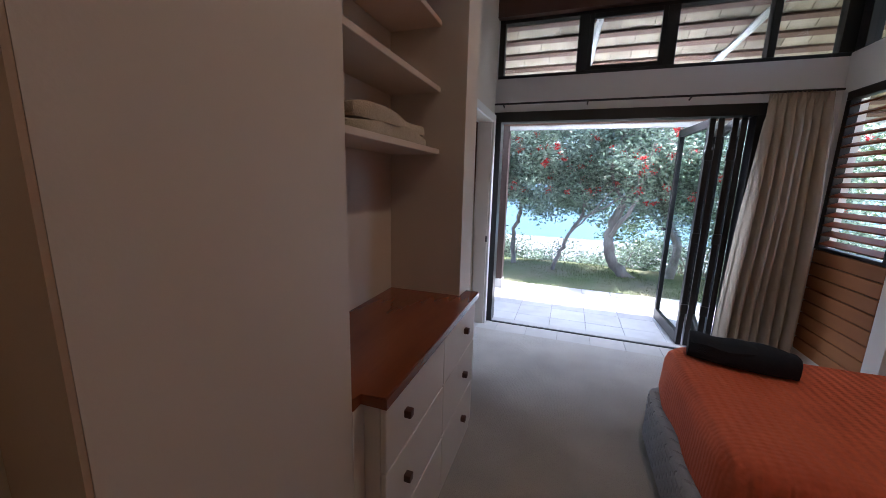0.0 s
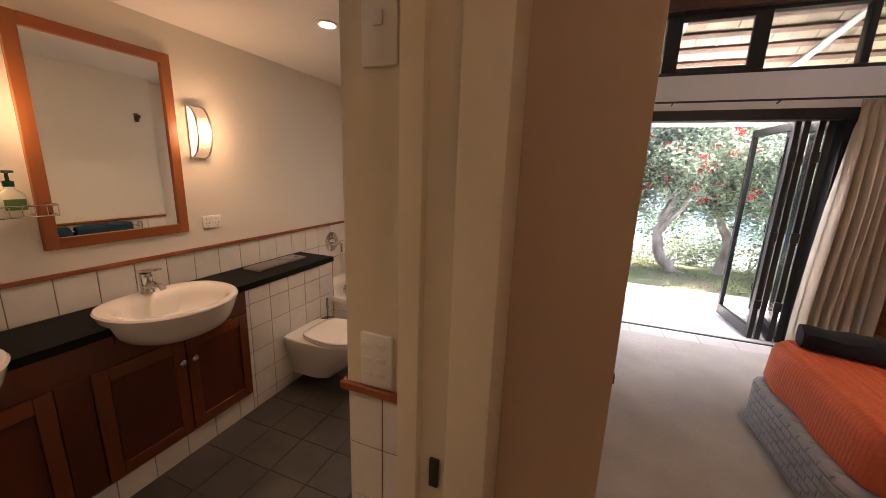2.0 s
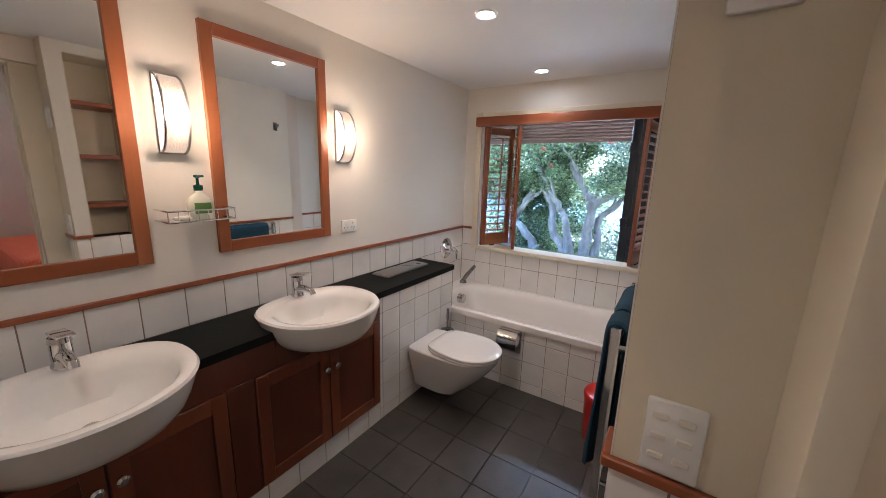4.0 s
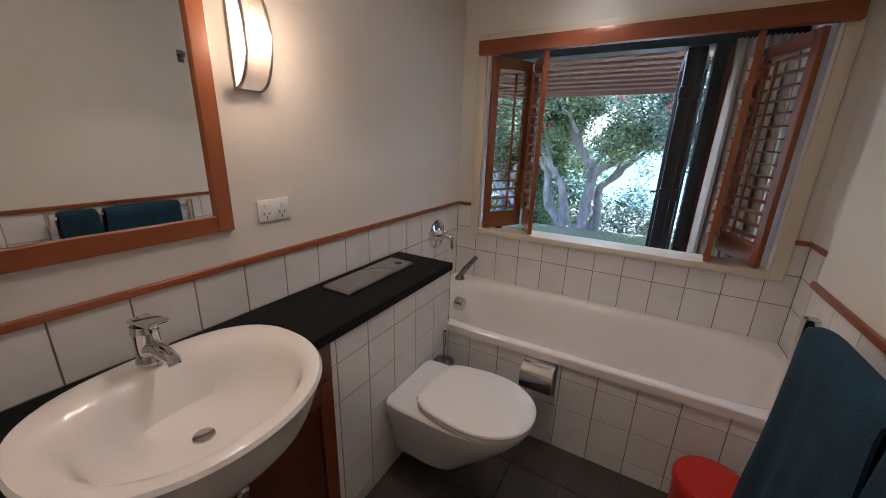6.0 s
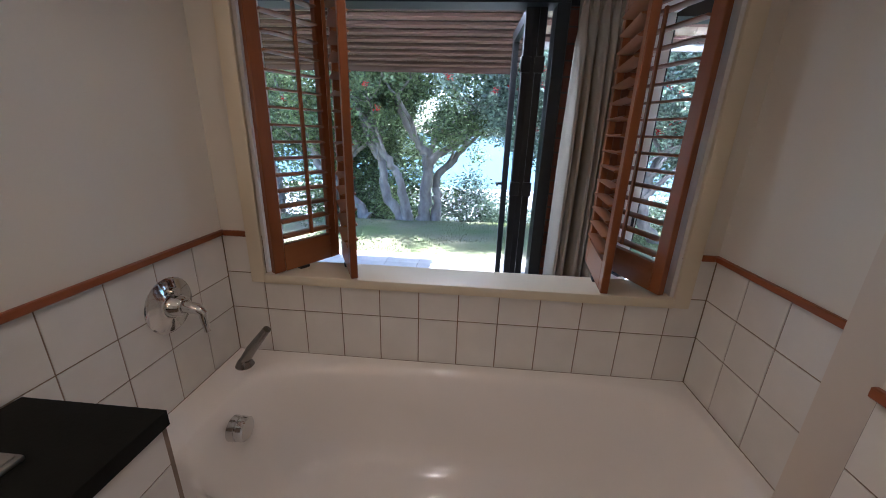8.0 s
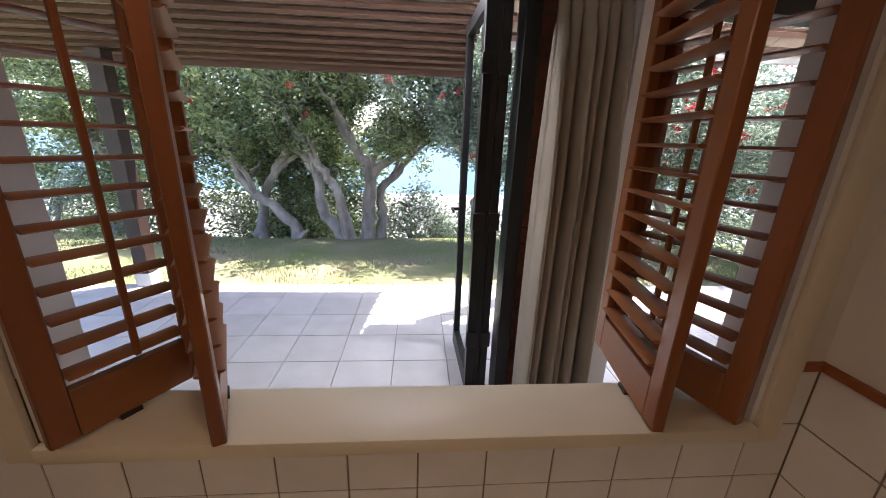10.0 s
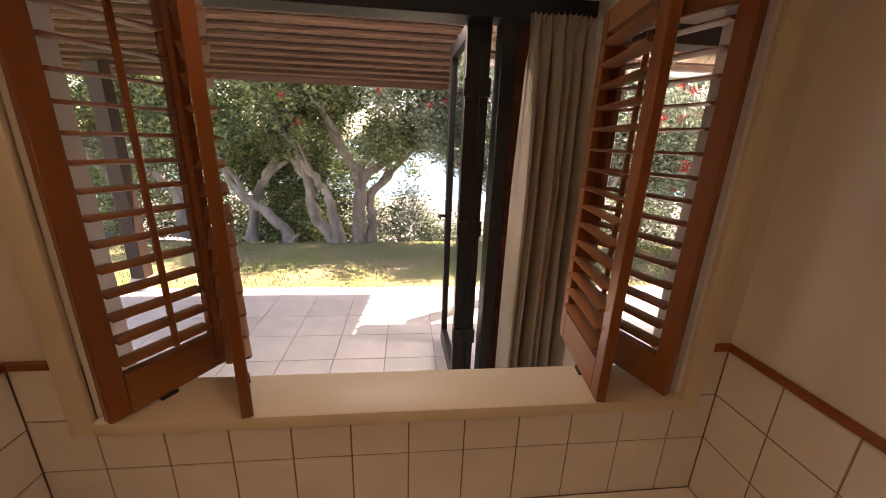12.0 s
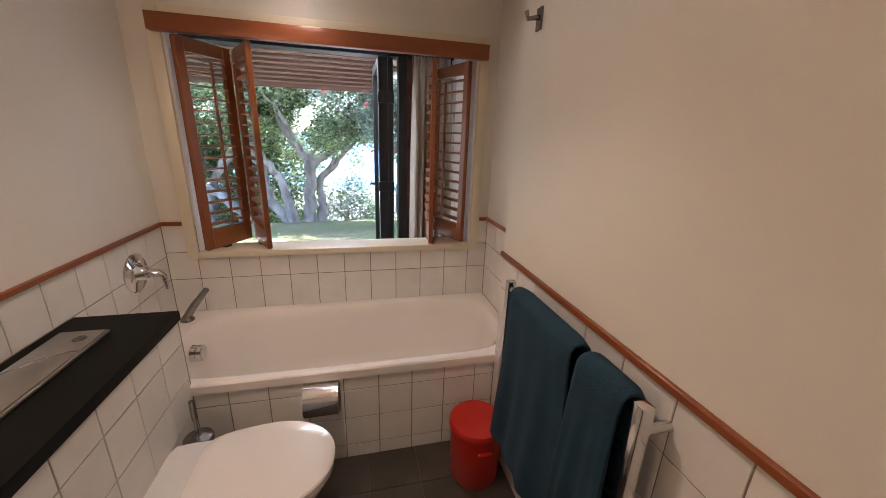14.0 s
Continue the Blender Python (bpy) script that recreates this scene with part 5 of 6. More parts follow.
def curtain(top, foot, y, z0, z1, folds, seed, label):
    """A drawn-back curtain: a gathered heading tape with pinch pleats, deep uneven folds below that flare to the hem."""
    bm = bmesh.new()
    rng = random.Random(seed)
    nu, nv = folds * 14, 40
    amps = [rng.uniform(0.55, 1.35) for _ in range(folds + 1)]
    shift = [rng.uniform(-0.25, 0.25) for _ in range(folds + 1)]
    rows = []
    for v in range(nv + 1):
        f = (v / nv) ** 1.25
        z = z1 + (z0 - z1) * f
        fall = min(1.0, f * 1.15)
        fall = fall * fall * (3 - 2 * fall) * 0.6 + fall * 0.4
        xa, xb = top[0] + (foot[0] - top[0]) * fall, top[1] + (foot[1] - top[1]) * fall
        row = []
        for u in range(nu + 1):
            s = u / nu
            k = s * folds
            j = min(int(k), folds - 1)
            blend = k - j
            a = amps[j] * (1 - blend) + amps[j + 1] * blend
            sh = shift[j] * (1 - blend) + shift[j + 1] * blend
            # close pleats in the heading, twice as many as the folds they fall into
            head = max(0.0, 1 - f / 0.10)
            deep = (0.022 + 0.066 * min(1, f * 2.6)) * a
            wave = math.sin(k * math.tau + sh * 2 * f)
            wave = math.copysign(abs(wave) ** 0.72, wave)
            pinch = 0.55 if 0.035 < f < 0.075 else 1.0
            yy = y + pinch * ((1 - head) * deep * wave + head * 0.013 * math.sin(2 * k * math.tau)) + 0.010 * math.sin(4 * f + 1.3 * k)
            x = xa + (xb - xa) * s + (1 - head) * 0.013 * math.cos(k * math.tau) * a + 0.012 * f * math.sin(2.1 * k + seed)
            row.append((x, yy, z + 0.005 * head * math.cos(2 * k * math.tau) + (0.008 * math.sin(1.7 * k) if f > 0.99 else 0)))
        rows.append(row)
    front = [[bm.verts.new(p) for p in r] for r in rows]
    back = [[bm.verts.new((p[0], p[1] + 0.004, p[2])) for p in r] for r in rows]
    for g, flip in ((front, False), (back, True)):
        for a, b in zip(g, g[1:]):
            for k in range(nu):
                q = (a[k], a[k + 1], b[k + 1], b[k])
                bm.faces.new(tuple(reversed(q)) if flip else q)
    for k in range(nu):
        bm.faces.new((front[-1][k], front[-1][k + 1], back[-1][k + 1], back[-1][k]))
        bm.faces.new((front[0][k + 1], front[0][k], back[0][k], back[0][k + 1]))
    return solid("curtain", bm, M_CURTAIN, label, "curtain", "drawn curtains")


curtain((1.345, 1.725), (1.265, 1.76), DOORS - 0.125, 0.02, 2.165, 7, 3, "oatmeal linen curtain drawn to the side of the doors")
curtain((-1.240, -0.925), (-1.262, -0.905), DOORS - 0.13, 0.02, 2.085, 6, 8, "oatmeal pleated curtain drawn back beside the brick pier")


def side_shutters():
    t = thing("window_4", "timber louvre shutters in the bedroom side window", "window", (1.86, 3.2, 1.04), kind="structure")
    y0, y1, z0, z1 = 2.84, 3.53, 1.04, 2.10
    for d in ((y0, y0 + 0.04, z0, z1), (y1 - 0.05, y1, z0, z1), (y0, y1, z1, 2.16), (y0, y1, z0 - 0.02, z0)):
        part("frame", boxm(1.822, 1.88, d[0], d[1], d[2], d[3], 0.003), M_DARKWOOD, t)
    n = 15
    for k in range(n):
        z = z0 + (k + 0.5) * (z1 - z0) / n
        bm = add_box(bmesh.new(), 1.815, 1.885, y0 + 0.04, y1 - 0.05, z - 0.006, z + 0.006, 0.002, 1, Matrix.Rotation(radians(-24), 3, "Y"))
        part("slat", bm, M_CEDARY, t)
    part("backing", boxm(1.852, 1.872, y0, y1, 0.2, 1.02), M_DARKWOOD, t)
    for k in range(8):
        z = 0.2 + k * 0.1025
        part("board", boxm(1.826, 1.85, y0, y1, z, z + 0.095, 0.004), M_WEATHER, t, "")


side_shutters()

# ---- outside ----
PAT1 = 5.37
bm = bmesh.new()
rows_y = [3.72, PAT1, 6.2, 7.2, 7.7, 8.5, 10, 13, 18, 26, 40, 80, 200, 800, 4000]
rows_z = [-0.065, -0.065, -0.05, -0.09, -0.16, -0.9, -2.6, -4.6, -5.6, -6.0, -6.2, -6.4, -7, -8, -9]
cols_x = [-4000, -800, -200, -80, -40] + [-24 + 2 * k for k in range(25)] + [40, 80, 200, 800, 4000]
grid = []
for y, z in zip(rows_y, rows_z):
    grid.append([bm.verts.new((x, y, z + (0.04 * math.sin(x * 0.8 + y) if 5.5 < y < 30 else 0))) for x in cols_x])
for a, b in zip(grid, grid[1:]):
    for k in range(len(cols_x) - 1):
        bm.faces.new((a[k], a[k + 1], b[k + 1], b[k]))
structure("ground", bm, M_GRASS, "sunny lawn with dry patches falling away to the shore", True)
slab("ground_behind", M_GRASS, "ground under and behind the house", -400, 400, -400, 3.72, -0.3, -0.07)
structure("ground_beach", boxm(-600, 600, 19, 47, -6.4, -5.46), M_SAND, "pale wet sand of the beach below the bank")
structure("water_surf", boxm(-600, 600, 46.2, 48.4, -5.52, -5.44), M_FOAM, "thin white line of surf along the sand")
structure("water", boxm(-3500, 3500, 46.5, 3900, -5.6, -5.5), M_SEA, "pale blue sea beyond the trees")
pavement = slab("pavement", M_PJOINT, "bed of the paved terrace", -7.5, 3.6, DOORS + 0.12, PAT1, -0.10, -0.040)


def post(x, y, z1, m, label, w=0.10):
    t = thing("verandah_post", label, "post", (x, y, -0.03), "verandah posts")
    part("shaft", boxm(x - w / 2, x + w / 2, y - w / 2, y + w / 2, 0.10, z1, 0.004), m, t)
    part("foot", boxm(x - w / 2 - 0.01, x + w / 2 + 0.01, y - w / 2 - 0.01, y + w / 2 + 0.01, -0.06, 0.10, 0.004), M_BRACE, t, "pale concrete foot")


post(-4.46, 5.38, 2.08, M_POST, "dark stained verandah post on a pale foot", 0.13)
post(-0.88, 5.02, 2.2, M_POST, "dark stained verandah post on a pale foot", 0.12)


def roof(name, x0, x1, ye, ze, slope, yb, step, label, edge, boards):
    """A raked verandah roof seen from below: pale boards carried on thin battens."""
    t = thing(name, label, "roof", ((x0 + x1) / 2, ye, ze), kind="structure")
    dy = ye - yb
    ang = math.degrees(math.atan(slope))
    ln = math.hypot(dy, dy * slope)
    M = pose(0, ye, ze, -ang, 0, 0)
    bm = boxm(x0, x1, -ln, 0.05, 0.075, 0.11)
    bmesh.ops.transform(bm, matrix=M, verts=bm.verts)
    part("covering", bm, M_BRACE, t)
    k = 0
    s = step / math.cos(radians(ang))
    rng = random.Random(5)
    while k * s < ln:
        bm = boxm(x0, x1, -k * s - 0.048, -k * s, 0.0, 0.036, 0.002)
        bmesh.ops.transform(bm, matrix=M, verts=bm.verts)
        part("batten", bm, M_BATTEN, t)
        x = x0
        bm = bmesh.new()
        while x < x1:
            w = rng.uniform(0.13, 0.28)
            add_box(bm, x, min(x + w, x1) - 0.004, -(k + 1) * s + 0.004, -k * s, 0.040 + rng.uniform(0, 0.006), 0.062)
            x += w
        bmesh.ops.transform(bm, matrix=M, verts=bm.verts)
        part("shingle_row", bm, boards, t, "", False)
        k += 1
    bm = boxm(x0, x1, 0.05, 0.075, -0.05, 0.12, 0.003)
    bmesh.ops.transform(bm, matrix=pose(0, ye, ze, 0, 0, 0), verts=bm.verts)
    part("fascia", bm, edge, t, "")
    return t


roof_a = roof("roof_sunroom", -8.0, -1.32, 5.55, 2.07, 0.29, 3.72, 0.115, "raked verandah roof of pale boards on brown battens", M_BATTEN, M_SHINGLE)
roof_b = roof("roof_bedroom", -1.30, 3.4, 4.92, 2.19, 0.75, 3.60, 0.125, "steep eave of pale boards on brown battens", M_BRACE, M_EAVEBOARD)
for a, b in (((0.95, 4.55, 2.35), (1.55, 3.78, 3.05)), ((0.02, 4.5, 2.4), (0.14, 3.78, 3.0)), ((2.4, 3.6, 2.5), (2.9, 2.6, 3.1)), ((2.3, 3.5, 3.1), (2.35, 3.4, 2.3))):
    bm = bmesh.new()
    tube(bm, [a, b], 0.03, 6)
    solid("roof_brace", bm, M_BRACE, "grey painted brace under the eave boards", "brace", "eave braces")


def limb(bm, p, d, r, length, depth, rng, tips, bend=0.5, split=(2, 3)):
    """A crooked tapering limb that forks; collects the twig ends."""
    pts, rad = [Vector(p)], [r]
    steps = 6
    d = Vector(d).normalized()
    for k in range(steps):
        d = (d + Vector((rng.uniform(-1, 1), rng.uniform(-1, 1), rng.uniform(-0.5, 0.8))) * bend * 0.62).normalized()
        pts.append(pts[-1] + d * length / steps)
        rad.append(r * (1 - 0.42 * (k + 1) / steps))
        if depth <= 1:
            tips.append((pts[-1].copy(), depth))
    tube(bm, pts, rad, 10 if depth > 2 else 6, depth == 0)
    if depth > 0:
        for _ in range(rng.randint(*split)):
            nd = (d + Vector((rng.uniform(-1.2, 1.2), rng.uniform(-0.9, 0.9), rng.uniform(-0.55, 0.8))) * 0.95).normalized()
            limb(bm, pts[-1] - d * 0.02, nd, rad[-1] * rng.uniform(0.62, 0.8), length * rng.uniform(0.62, 0.85), depth - 1, rng, tips, bend, split)


def leaves(name, centres, per, spread, size, material, parent, seed, label=""):
    """Many small bent leaves scattered in clumps round given places, as one mesh."""
    rs = np.random.RandomState(seed)
    c = np.repeat(np.array([tuple(p) for p in centres]), per, axis=0)
    n = len(c)
    c = c + rs.normal(0, 1, (n, 3)) * np.array(spread)
    a = rs.normal(0, 1, (n, 3))
    a[:, 2] = np.abs(a[:, 2]) * 0.6
    a /= np.linalg.norm(a, axis=1)[:, None]
    b = np.cross(a, rs.normal(0, 1, (n, 3)))
    b /= np.linalg.norm(b, axis=1)[:, None]
    nn = np.cross(a, b)
    s = (size * rs.uniform(0.65, 1.35, n))[:, None]
    p0, p1 = c - a * s, c + a * s
    p2, p3 = c + b * s * 0.45 + nn * s * 0.15, c - b * s * 0.45 + nn * s * 0.15
    verts = np.stack([p0, p2, p1, p3], 1).reshape(-1, 3)
    idx = np.arange(n)[:, None] * 4
    faces = np.concatenate([idx + [0, 1, 2], idx + [0, 2, 3]], 1).reshape(-1, 3)
    me = bpy.data.meshes.new(name)
    me.from_pydata(verts.tolist(), [], faces.tolist())
    me.materials.append(material)
    ob = new(name, me)
    if parent:
        ob.parent = parent
        ob.matrix_parent_inverse = Matrix.Translation(-parent.location)
    return tagged(ob, label)


def clumps(rng, c, r, n, low):
    """Clump centres in an uneven ellipsoid with gaps."""
    out = []
    while len(out) < n:
        v = Vector((rng.gauss(0, 1), rng.gauss(0, 1), rng.gauss(0, 1))).normalized() * rng.random() ** 0.45
        p = Vector((c[0] + v.x * r[0], c[1] + v.y * r[1], c[2] + v.z * r[2]))
        if p.z > low + 0.35 * noise.noise(p * 0.9) and noise.noise(p * 1.25 + Vector((3, 1, 7))) > -0.16:
            out.append(p)
    return out


def stem(bm, points, r0, r1, rng, tips, twigs, depth=2):
    """A gnarled limb through given places (x, y, z), thickest at its foot, with side branches in its upper half."""
    P = [Vector(p) for p in points]
    P = [P[0] * 2 - P[1]] + P + [P[-1] * 2 - P[-2]]
    pts = []
    for k in range(1, len(P) - 2):
        for q in range(5):
            u = q / 5
            a, b, c, d = P[k - 1], P[k], P[k + 1], P[k + 2]
            pts.append(0.5 * (2 * b + (c - a) * u + (2 * a - 5 * b + 4 * c - d) * u * u + (3 * b - a - 3 * c + d) * u ** 3) + Vector((rng.gauss(0, 1), rng.gauss(0, 1), rng.gauss(0, 1))) * 0.016)
    pts.append(P[-2])
    n = len(pts) - 1
    rad = [(r0 + (r1 - r0) * (k / n) ** 0.8) * rng.uniform(0.88, 1.12) + 0.5 * r0 * max(0, 1 - k / 3) ** 2 for k in range(n + 1)]
    tube(bm, pts, rad, 12)
    for q in range(twigs):
        k = int(n * (0.35 + 0.65 * (q + 1) / twigs))
        d = (pts[k] - pts[max(0, k - 2)]).normalized()
        nd = (d + Vector((rng.uniform(-1.1, 1.1), rng.uniform(-0.9, 0.9), rng.uniform(-0.2, 0.9)))).normalized()
        limb(bm, pts[k], nd, rad[k] * 0.62, rng.uniform(0.75, 1.15), depth, rng, tips)


def tree(name, label, base, stems, leaf, seed, crowns, per, size, low, flowers=0, depth=2, bloom=0.016):
    t = thing(name, label, "tree", base)
    rng = random.Random(seed)
    tips = []
    for points, r0, r1, twigs in stems:
        bm = bmesh.new()
        stem(bm, points, r0, r1, rng, tips, twigs, depth)
        part("trunk", bm, M_BARK, t, "gnarled grey trunk")
    tips = [p for p, k in tips if p.z > low and p.y > base[1] - 1.0]
    pts = tips[::2]
    for c, r, n in crowns:
        pts += clumps(rng, c, r, n, low)
    leaves("crown", pts, per, (0.10, 0.10, 0.085), size, leaf, t, seed, "dense crown of small leathery leaves")
    if flowers:
        front = sorted(pts, key=lambda p: p.y + rng.uniform(0, 0.9))[:flowers * 3]
        pick = [p + Vector((0, -0.16, 0.05)) for p in rng.sample(front, min(flowers, len(front)))]
        leaves("blossom", pick, 30, (bloom * 1.6, bloom * 1.4, bloom * 1.4), bloom, M_FLOWER, t, seed + 1, "clusters of red blossom")
    return t


OLD = "old spreading coastal tree with gnarled grey trunks"
tree("pohutukawa_tree", OLD + " and a broad crown", (-2.70, 7.75, -0.2),
     [(((-2.62, 7.75, -0.30), (-2.58, 7.72, 0.26), (-2.54, 7.75, 0.90), (-2.70, 7.8, 1.16), (-3.00, 7.8, 1.60), (-3.15, 7.7, 2.25)), 0.125, 0.055, 5),
      (((-2.54, 7.75, 0.88), (-2.13, 7.8, 1.16), (-1.55, 7.9, 1.55), (-1.15, 7.9, 2.0)), 0.075, 0.035, 4),
      (((-2.92, 7.70, -0.30), (-3.32, 7.75, 0.30), (-3.38, 7.8, 0.82), (-3.68, 7.85, 1.32), (-3.80, 7.9, 1.9)), 0.105, 0.045, 4),
      (((-2.88, 7.65, -0.28), (-3.00, 7.62, 0.46), (-3.12, 7.65, 0.72), (-3.47, 7.7, 1.24), (-3.82, 7.7, 1.85)), 0.095, 0.045, 4),
      (((-2.45, 7.80, -0.32), (-2.37, 7.85, 0.22), (-2.39, 7.9, 0.60), (-2.02, 7.95, 1.02), (-1.75, 8.0, 1.65)), 0.10, 0.04, 4)], M_LEAF, 11,
     [((-3.0, 7.9, 2.45), (2.1, 1.3, 1.35), 620), ((-3.4, 9.4, 1.7), (2.4, 0.8, 1.5), 260)], 54, 0.036, 0.88, 14)
tree("pohutukawa_tree", OLD + " leaning over the lawn", (-4.6, 8.2, -0.2),
     [(((-3.75, 8.1, -0.30), (-4.20, 8.1, 0.24), (-4.60, 8.15, 0.48), (-4.85, 8.2, 0.98), (-5.2, 8.3, 1.6)), 0.10, 0.05, 5),
      (((-4.55, 8.3, -0.30), (-4.48, 8.3, 0.34), (-4.2, 8.3, 0.86), (-3.9, 8.3, 1.5), (-4.1, 8.4, 2.2)), 0.10, 0.045, 5),
      (((-5.9, 8.5, -0.35), (-5.8, 8.5, 0.40), (-6.2, 8.5, 1.0), (-6.1, 8.6, 1.8)), 0.14, 0.06, 5),
      (((-7.2, 8.6, -0.35), (-6.9, 8.6, 0.50), (-7.2, 8.6, 1.1), (-7.6, 8.6, 1.9)), 0.13, 0.06, 5)], M_LEAF, 5,
     [((-6.6, 8.8, 2.0), (3.2, 1.1, 1.6), 640), ((-4.6, 9.4, 1.3), (1.6, 0.7, 1.4), 260)], 48, 0.038, 0.55, 6)
tree("pohutukawa_tree", "flowering coastal tree with a leaning trunk and red blossom", (1.4, 6.5, -0.2),
     [(((1.52, 6.5, -0.28), (0.95, 6.5, -0.02), (0.69, 6.5, 0.41), (0.73, 6.55, 0.86), (0.95, 6.6, 1.45), (0.80, 6.7, 2.15)), 0.105, 0.045, 5),
      (((1.62, 6.7, -0.25), (1.75, 6.75, 0.50), (1.55, 6.8, 1.10), (1.85, 6.9, 1.9)), 0.08, 0.04, 4)], M_LEAF2, 21,
     [((0.9, 6.9, 2.0), (1.5, 0.95, 1.25), 560), ((2.6, 6.6, 1.5), (1.2, 1.0, 1.5), 360)], 54, 0.032, 0.74, 64, 2, 0.018)
tree("pohutukawa_tree", "flowering coastal tree with thin stems and red blossom", (-0.2, 6.6, -0.15),
     [(((-0.23, 6.6, -0.25), (-0.11, 6.6, 0.14), (0.02, 6.6, 0.51), (0.24, 6.65, 0.97), (0.15, 6.7, 1.6)), 0.045, 0.02, 5),
      (((-0.9, 6.9, -0.25), (-1.0, 6.95, 0.50), (-0.85, 7.0, 1.05), (-1.05, 7.1, 1.7)), 0.05, 0.025, 4)], M_LEAF2, 33,
     [((-0.4, 7.0, 1.95), (1.2, 0.85, 1.25), 480), ((-1.3, 7.2, 1.7), (0.42, 0.4, 0.85), 90)], 54, 0.032, 0.74, 64, 2, 0.018)


def bush(x, y, z, r, h, n, seed, m=M_LEAF2):
    t = thing("shrub", "low leafy shrub at the edge of the lawn", "shrub", (x, y, z), "shrubs")
    rng = random.Random(seed)
    pts = []
    for _ in range(60):
        a, q = rng.uniform(0, math.tau), math.sqrt(rng.random())
        pts.append(Vector((x + r * q * math.cos(a), y + 0.7 * r * q * math.sin(a), z + h * rng.uniform(0.1, 1) * (1 - 0.5 * q * q))))
    bm = bmesh.new()
    for p in pts[:9]:
        tube(bm, [(x + rng.gauss(0, 0.1), y, z - 0.2), ((x + p.x) / 2, (y + p.y) / 2, (z + p.z) / 2 + 0.1), tuple(p)], [0.022, 0.015, 0.006], 5)
    part("stem", bm, M_BARK, t)
    leaves("foliage", pts, n // 60, (0.12, 0.12, 0.10), 0.034, m, t, seed)


def far_bush(x0, x1, y, z0, z1, n, seed):
    """Massed foliage farther down the bank."""
    rng = random.Random(seed)
    pts = []
    while len(pts) < n:
        p = Vector((rng.uniform(x0, x1), y + rng.gauss(0, 0.5), rng.uniform(z0, z1)))
        if noise.noise(p * 0.55 + Vector((seed, 0, 0))) > -0.12 + 0.25 * max(0, (p.z - z1 + 1.2)):
            pts.append(p)
    ob = leaves("bank_foliage", pts, 46, (0.16, 0.16, 0.13), 0.05, M_LEAF, None, seed)
    return tagged(ob, "massed dark foliage on the bank below the lawn", "foliage", kind="stuff")


far_bush(-12, -3.3, 11.0, -2.5, 3.6, 900, 3)
far_bush(-4.9, -2.55, 9.7, -1.4, 1.7, 330, 4)
far_bush(-2.9, -2.1, 9.2, -1.2, 0.35, 60, 9)
far_bush(0.4, 6, 9.5, -1.5, 3.2, 420, 6)


def grass_blades():
    rs = np.random.RandomState(4)
    n = 26000
    x, y = rs.uniform(-7.5, 2.5, n), PAT1 + 0.02 + rs.uniform(0, 1, n) ** 1.2 * 2.3
    keep = np.array([noise.noise(Vector((a * 0.9, b * 0.9, 2))) > -0.25 for a, b in zip(x, y)])
    x, y = x[keep], y[keep]
    n = len(x)
    z = np.interp(y, [PAT1, 6.2, 7.2, 7.7], [-0.065, -0.05, -0.09, -0.16]) - 0.012 + 0.04 * np.sin(x * 0.8 + y) * (y > 5.5) * 0.9
    a, h = rs.uniform(0, math.tau, n), rs.uniform(0.02, 0.05, n)
    w = 0.004
    p0 = np.stack([x - w * np.cos(a), y - w * np.sin(a), z], 1)
    p1 = np.stack([x + w * np.cos(a), y + w * np.sin(a), z], 1)
    p2 = np.stack([x + rs.normal(0, 0.014, n), y + rs.normal(0, 0.014, n), z + h], 1)
    me = bpy.data.meshes.new("grass")
    me.from_pydata(np.stack([p0, p1, p2], 1).reshape(-1, 3).tolist(), [], np.arange(3 * n).reshape(-1, 3).tolist())
    me.materials.append(M_BLADE)
    tagged(new("grass", me), "short dry-tipped lawn grass beside the terrace", "grass", kind="stuff")


grass_blades()
k = 0
for x, y, z, r, h in ((-6.9, 8.6, -0.3, 1.0, 1.2), (-4.3, 9.0, -0.6, 1.1, 1.2), (-3.9, 8.6, -0.5, 0.7, 0.8), (-1.75, 8.5, -0.5, 0.60, 1.15), (-1.0, 8.2, -0.6, 0.6, 0.8), (0.0, 8.4, -0.8, 0.9, 0.95), (1.1, 7.9, -0.6, 0.8, 0.9), (2.3, 7.6, -0.4, 0.9, 1.3), (3.6, 6.8, -0.2, 1.0, 1.7), (2.9, 5.6, -0.1, 0.7, 1.9), (-8.6, 8.8, -0.3, 1.2, 1.7)):
    bush(x, y, z, r, h, 4200, 40 + k, M_LEAF2 if k > 2 else M_LEAF)
    k += 1

# ---- pieces, last ----
ROW = TRIM - 0.004 - 6 * PITCH
# west wall: rows over the bench, and down to the tub in the alcove
field("tile", wall_west, M_TILE, (WEST - GY, -0.95, 0.826), (0, 1, 0), (0, 0, 1), NORTH + 0.95, TRIM - 0.826, NORTH + 0.95 - 23 * PITCH, TRIM - 0.826 - 2 * PITCH, PITCH, PITCH, 0.004, GY, 0.0008)
field("tile", wall_west, M_TILE, (WEST - GY, JUT, 0.50), (0, 1, 0), (0, 0, 1), NORTH - JUT, 0.326, NORTH - JUT - 5 * PITCH, 0.326 - (0.826 - (TRIM - 2 * PITCH)) - 3 * PITCH, PITCH, PITCH, 0.004, GY, 0.0008)
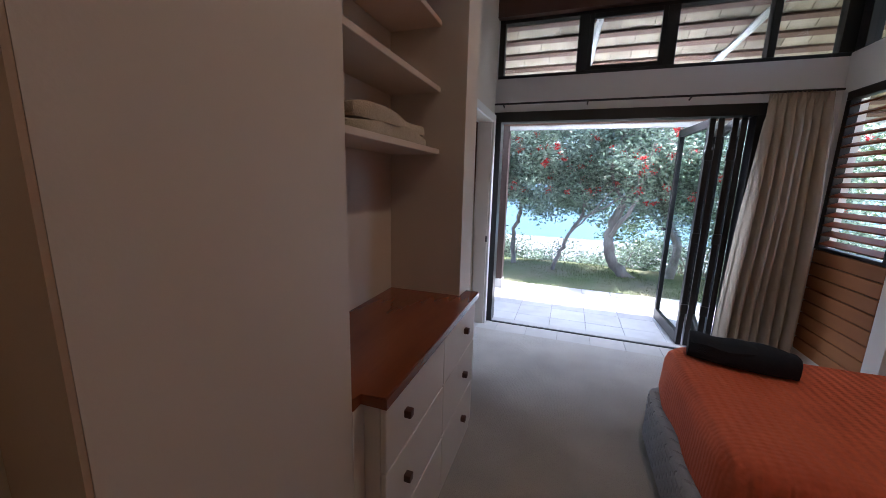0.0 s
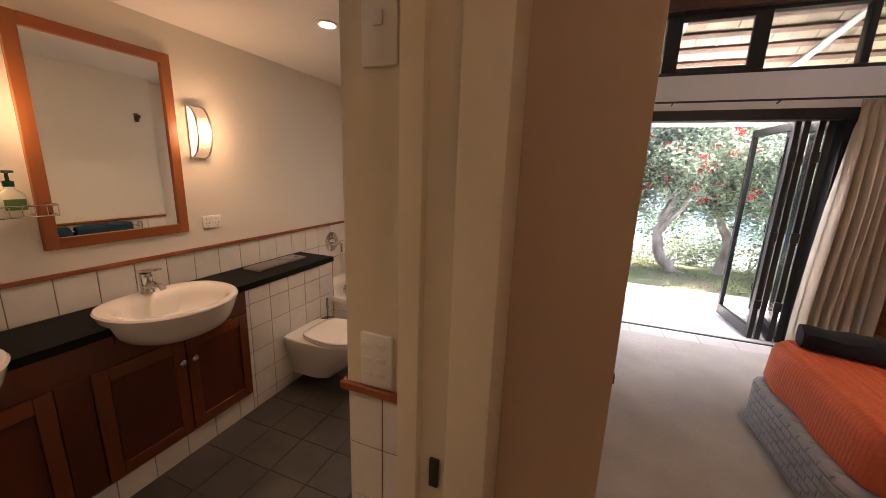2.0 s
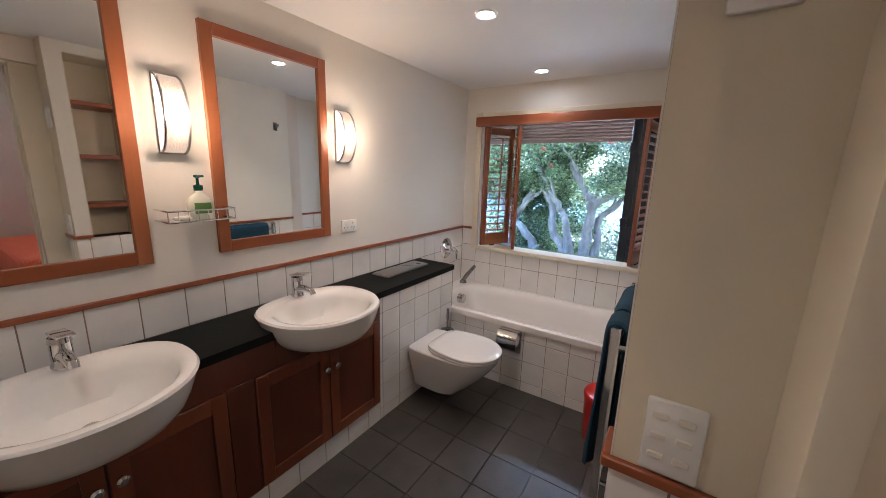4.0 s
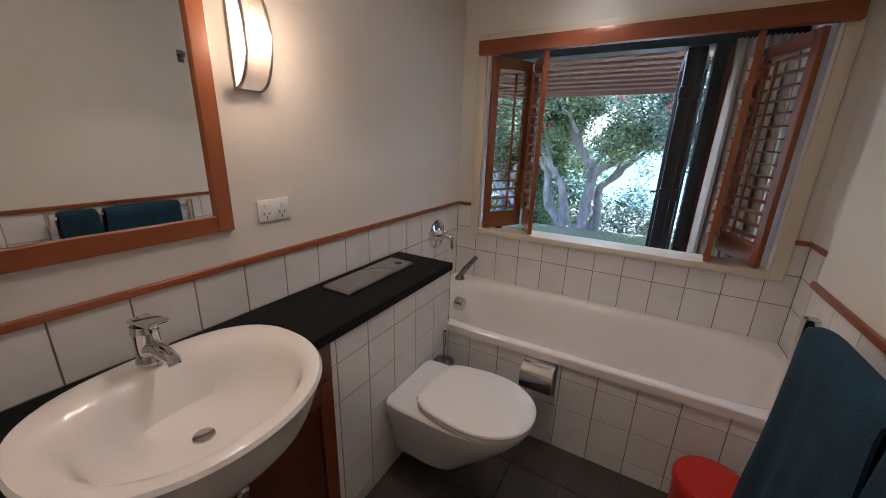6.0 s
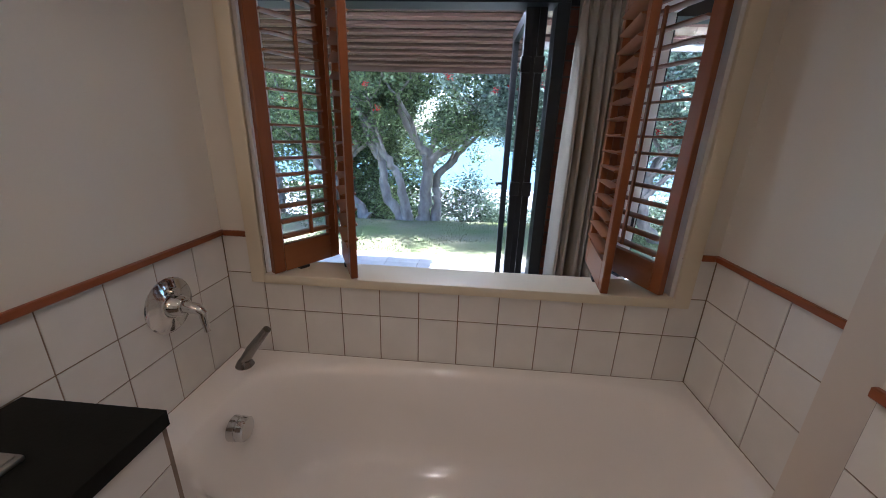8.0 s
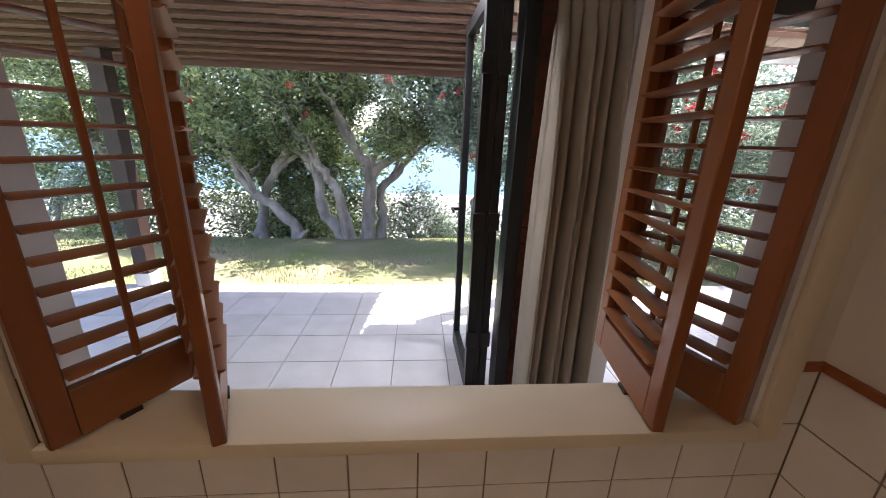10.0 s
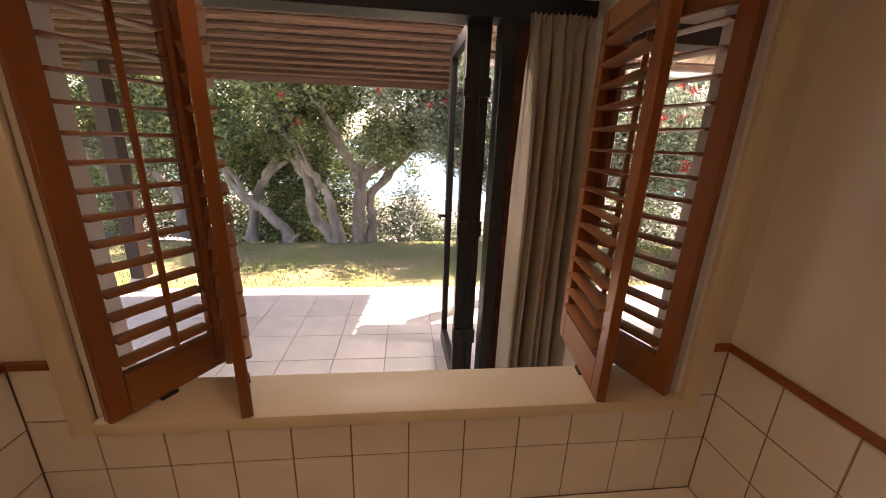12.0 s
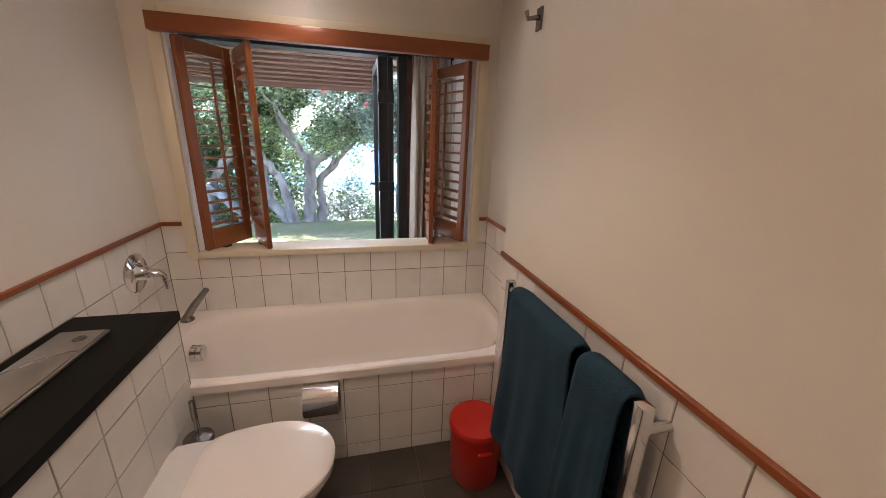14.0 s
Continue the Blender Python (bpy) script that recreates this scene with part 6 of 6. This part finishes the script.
# window wall
U0 = -2.235 - WEST - 3 * PITCH
field("tile", wall_window, M_TILE, (WEST, NORTH + GY, 0.50), (1, 0, 0), (0, 0, 1), EASTA - WEST, TRIM - 0.50, U0, TRIM - 0.50 - 4 * PITCH, PITCH, PITCH, 0.004, GY, 0.0008,
      skip=lambda u, v: WX0 - 0.03 < WEST + u < WX1 + 0.03 and v > 0.345)
field("tile", wall_alcove, M_TILE, (EASTA + GY, NORTH, 0.50), (0, -1, 0), (0, 0, 1), NORTH - JUT, TRIM - 0.50, 0.0, TRIM - 0.50 - 4 * PITCH, PITCH, PITCH, 0.004, GY, 0.0008)
field("tile", wall_towel, M_TILE, (EASTJ + GY, JUT, 0.013), (0, -1, 0), (0, 0, 1), JUT - 0.56, TRIM - 0.013, 0.0, TRIM - 0.013 - 7 * PITCH, PITCH, PITCH, 0.004, GY, 0.0008)
field("tile", wall_towel, M_TILE, (EASTJ + GY, 0.56, 0.013), (0, -1, 0), (0, 0, 1), 0.35, TRIM - 0.013, -0.02, TRIM - 0.013 - 7 * PITCH, PITCH, PITCH, 0.004, GY, 0.0008, skip=lambda u, v: u < 0.27 and v > 0.93)
field("tile", wall_keypad, M_TILE, (EASTJ, 0.21 + GY, 0.013), (1, 0, 0), (0, 0, 1), 0.192, TRIM - 0.013, -0.06, TRIM - 0.013 - 7 * PITCH, PITCH, PITCH, 0.004, GY, 0.0008)
field("tile", box_wall, M_TILE, (BOX - GY, 1.0, 0.013), (0, 1, 0), (0, 0, 1), JUT - 1.0, 0.775, JUT - 1.0 - 6 * PITCH, 0.087 - 0.013 - PITCH, PITCH, PITCH, 0.004, GY, 0.0008)
field("tile", plinth, M_TILE, (BOX - GY, -0.95, 0.013), (0, 1, 0), (0, 0, 1), 1.95, 0.127, 0.03, -0.03, PITCH, PITCH, 0.004, GY, 0.0008)
field("tile", tub, M_TILE, (-2.36, JUT + GY, 0.013), (1, 0, 0), (0, 0, 1), EASTJ + 2.36, 0.449, 0.125 - PITCH, 0.087 - 0.013 - PITCH, PITCH, PITCH, 0.004, GY, 0.0008)
FT = 0.225
field("tile", floor_bath, M_SLATE, (BOX, -0.95, 0.013), (1, 0, 0), (0, 1, 0), EASTJ - BOX, JUT + 0.95, 0.0, 0.06, FT, FT, 0.004, 0.008, jitter=0.002)
field("tile", floor_bath, M_SLATE, (EASTJ, -0.95, 0.013), (1, 0, 0), (0, 1, 0), 0.2, 1.16, 0.0, 0.06, FT, FT, 0.004, 0.008, jitter=0.002)
field("tile", floor_strip, M_STRIP, (-0.80, 3.37, -0.012), (1, 0, 0), (0, 1, 0), 2.7, 0.215, 0.2, 0.0, 0.3, 0.3, 0.004, 0.010)
field("tile", floor_sun, M_STRIP, (-3.9, NORTH + 0.12, -0.012), (1, 0, 0), (0, 1, 0), 3.1, DOORS - 0.02 - NORTH - 0.12, 0.1, -0.1, 0.37, 0.37, 0.004, 0.010)
field("paver", pavement, M_PAVER, (-7.5, DOORS + 0.12, -0.06), (1, 0, 0), (0, 1, 0), 11.1, PAT1 - DOORS - 0.12, -2.68 + 7.5 - 13 * 0.37, 4.02 - DOORS - 0.12 - 0.34, 0.37, 0.34, 0.005, 0.03, 0.002, jitter=0.003)
field("brick", wall_brick, M_BRICK, (-1.258, DOORS + 0.006, 0.0), (1, 0, 0), (0, 0, 1), 0.386, 2.12, -0.05, 0.0, 0.24, 0.086, 0.010, 0.006, 0.002, stagger=0.5)
adopt()
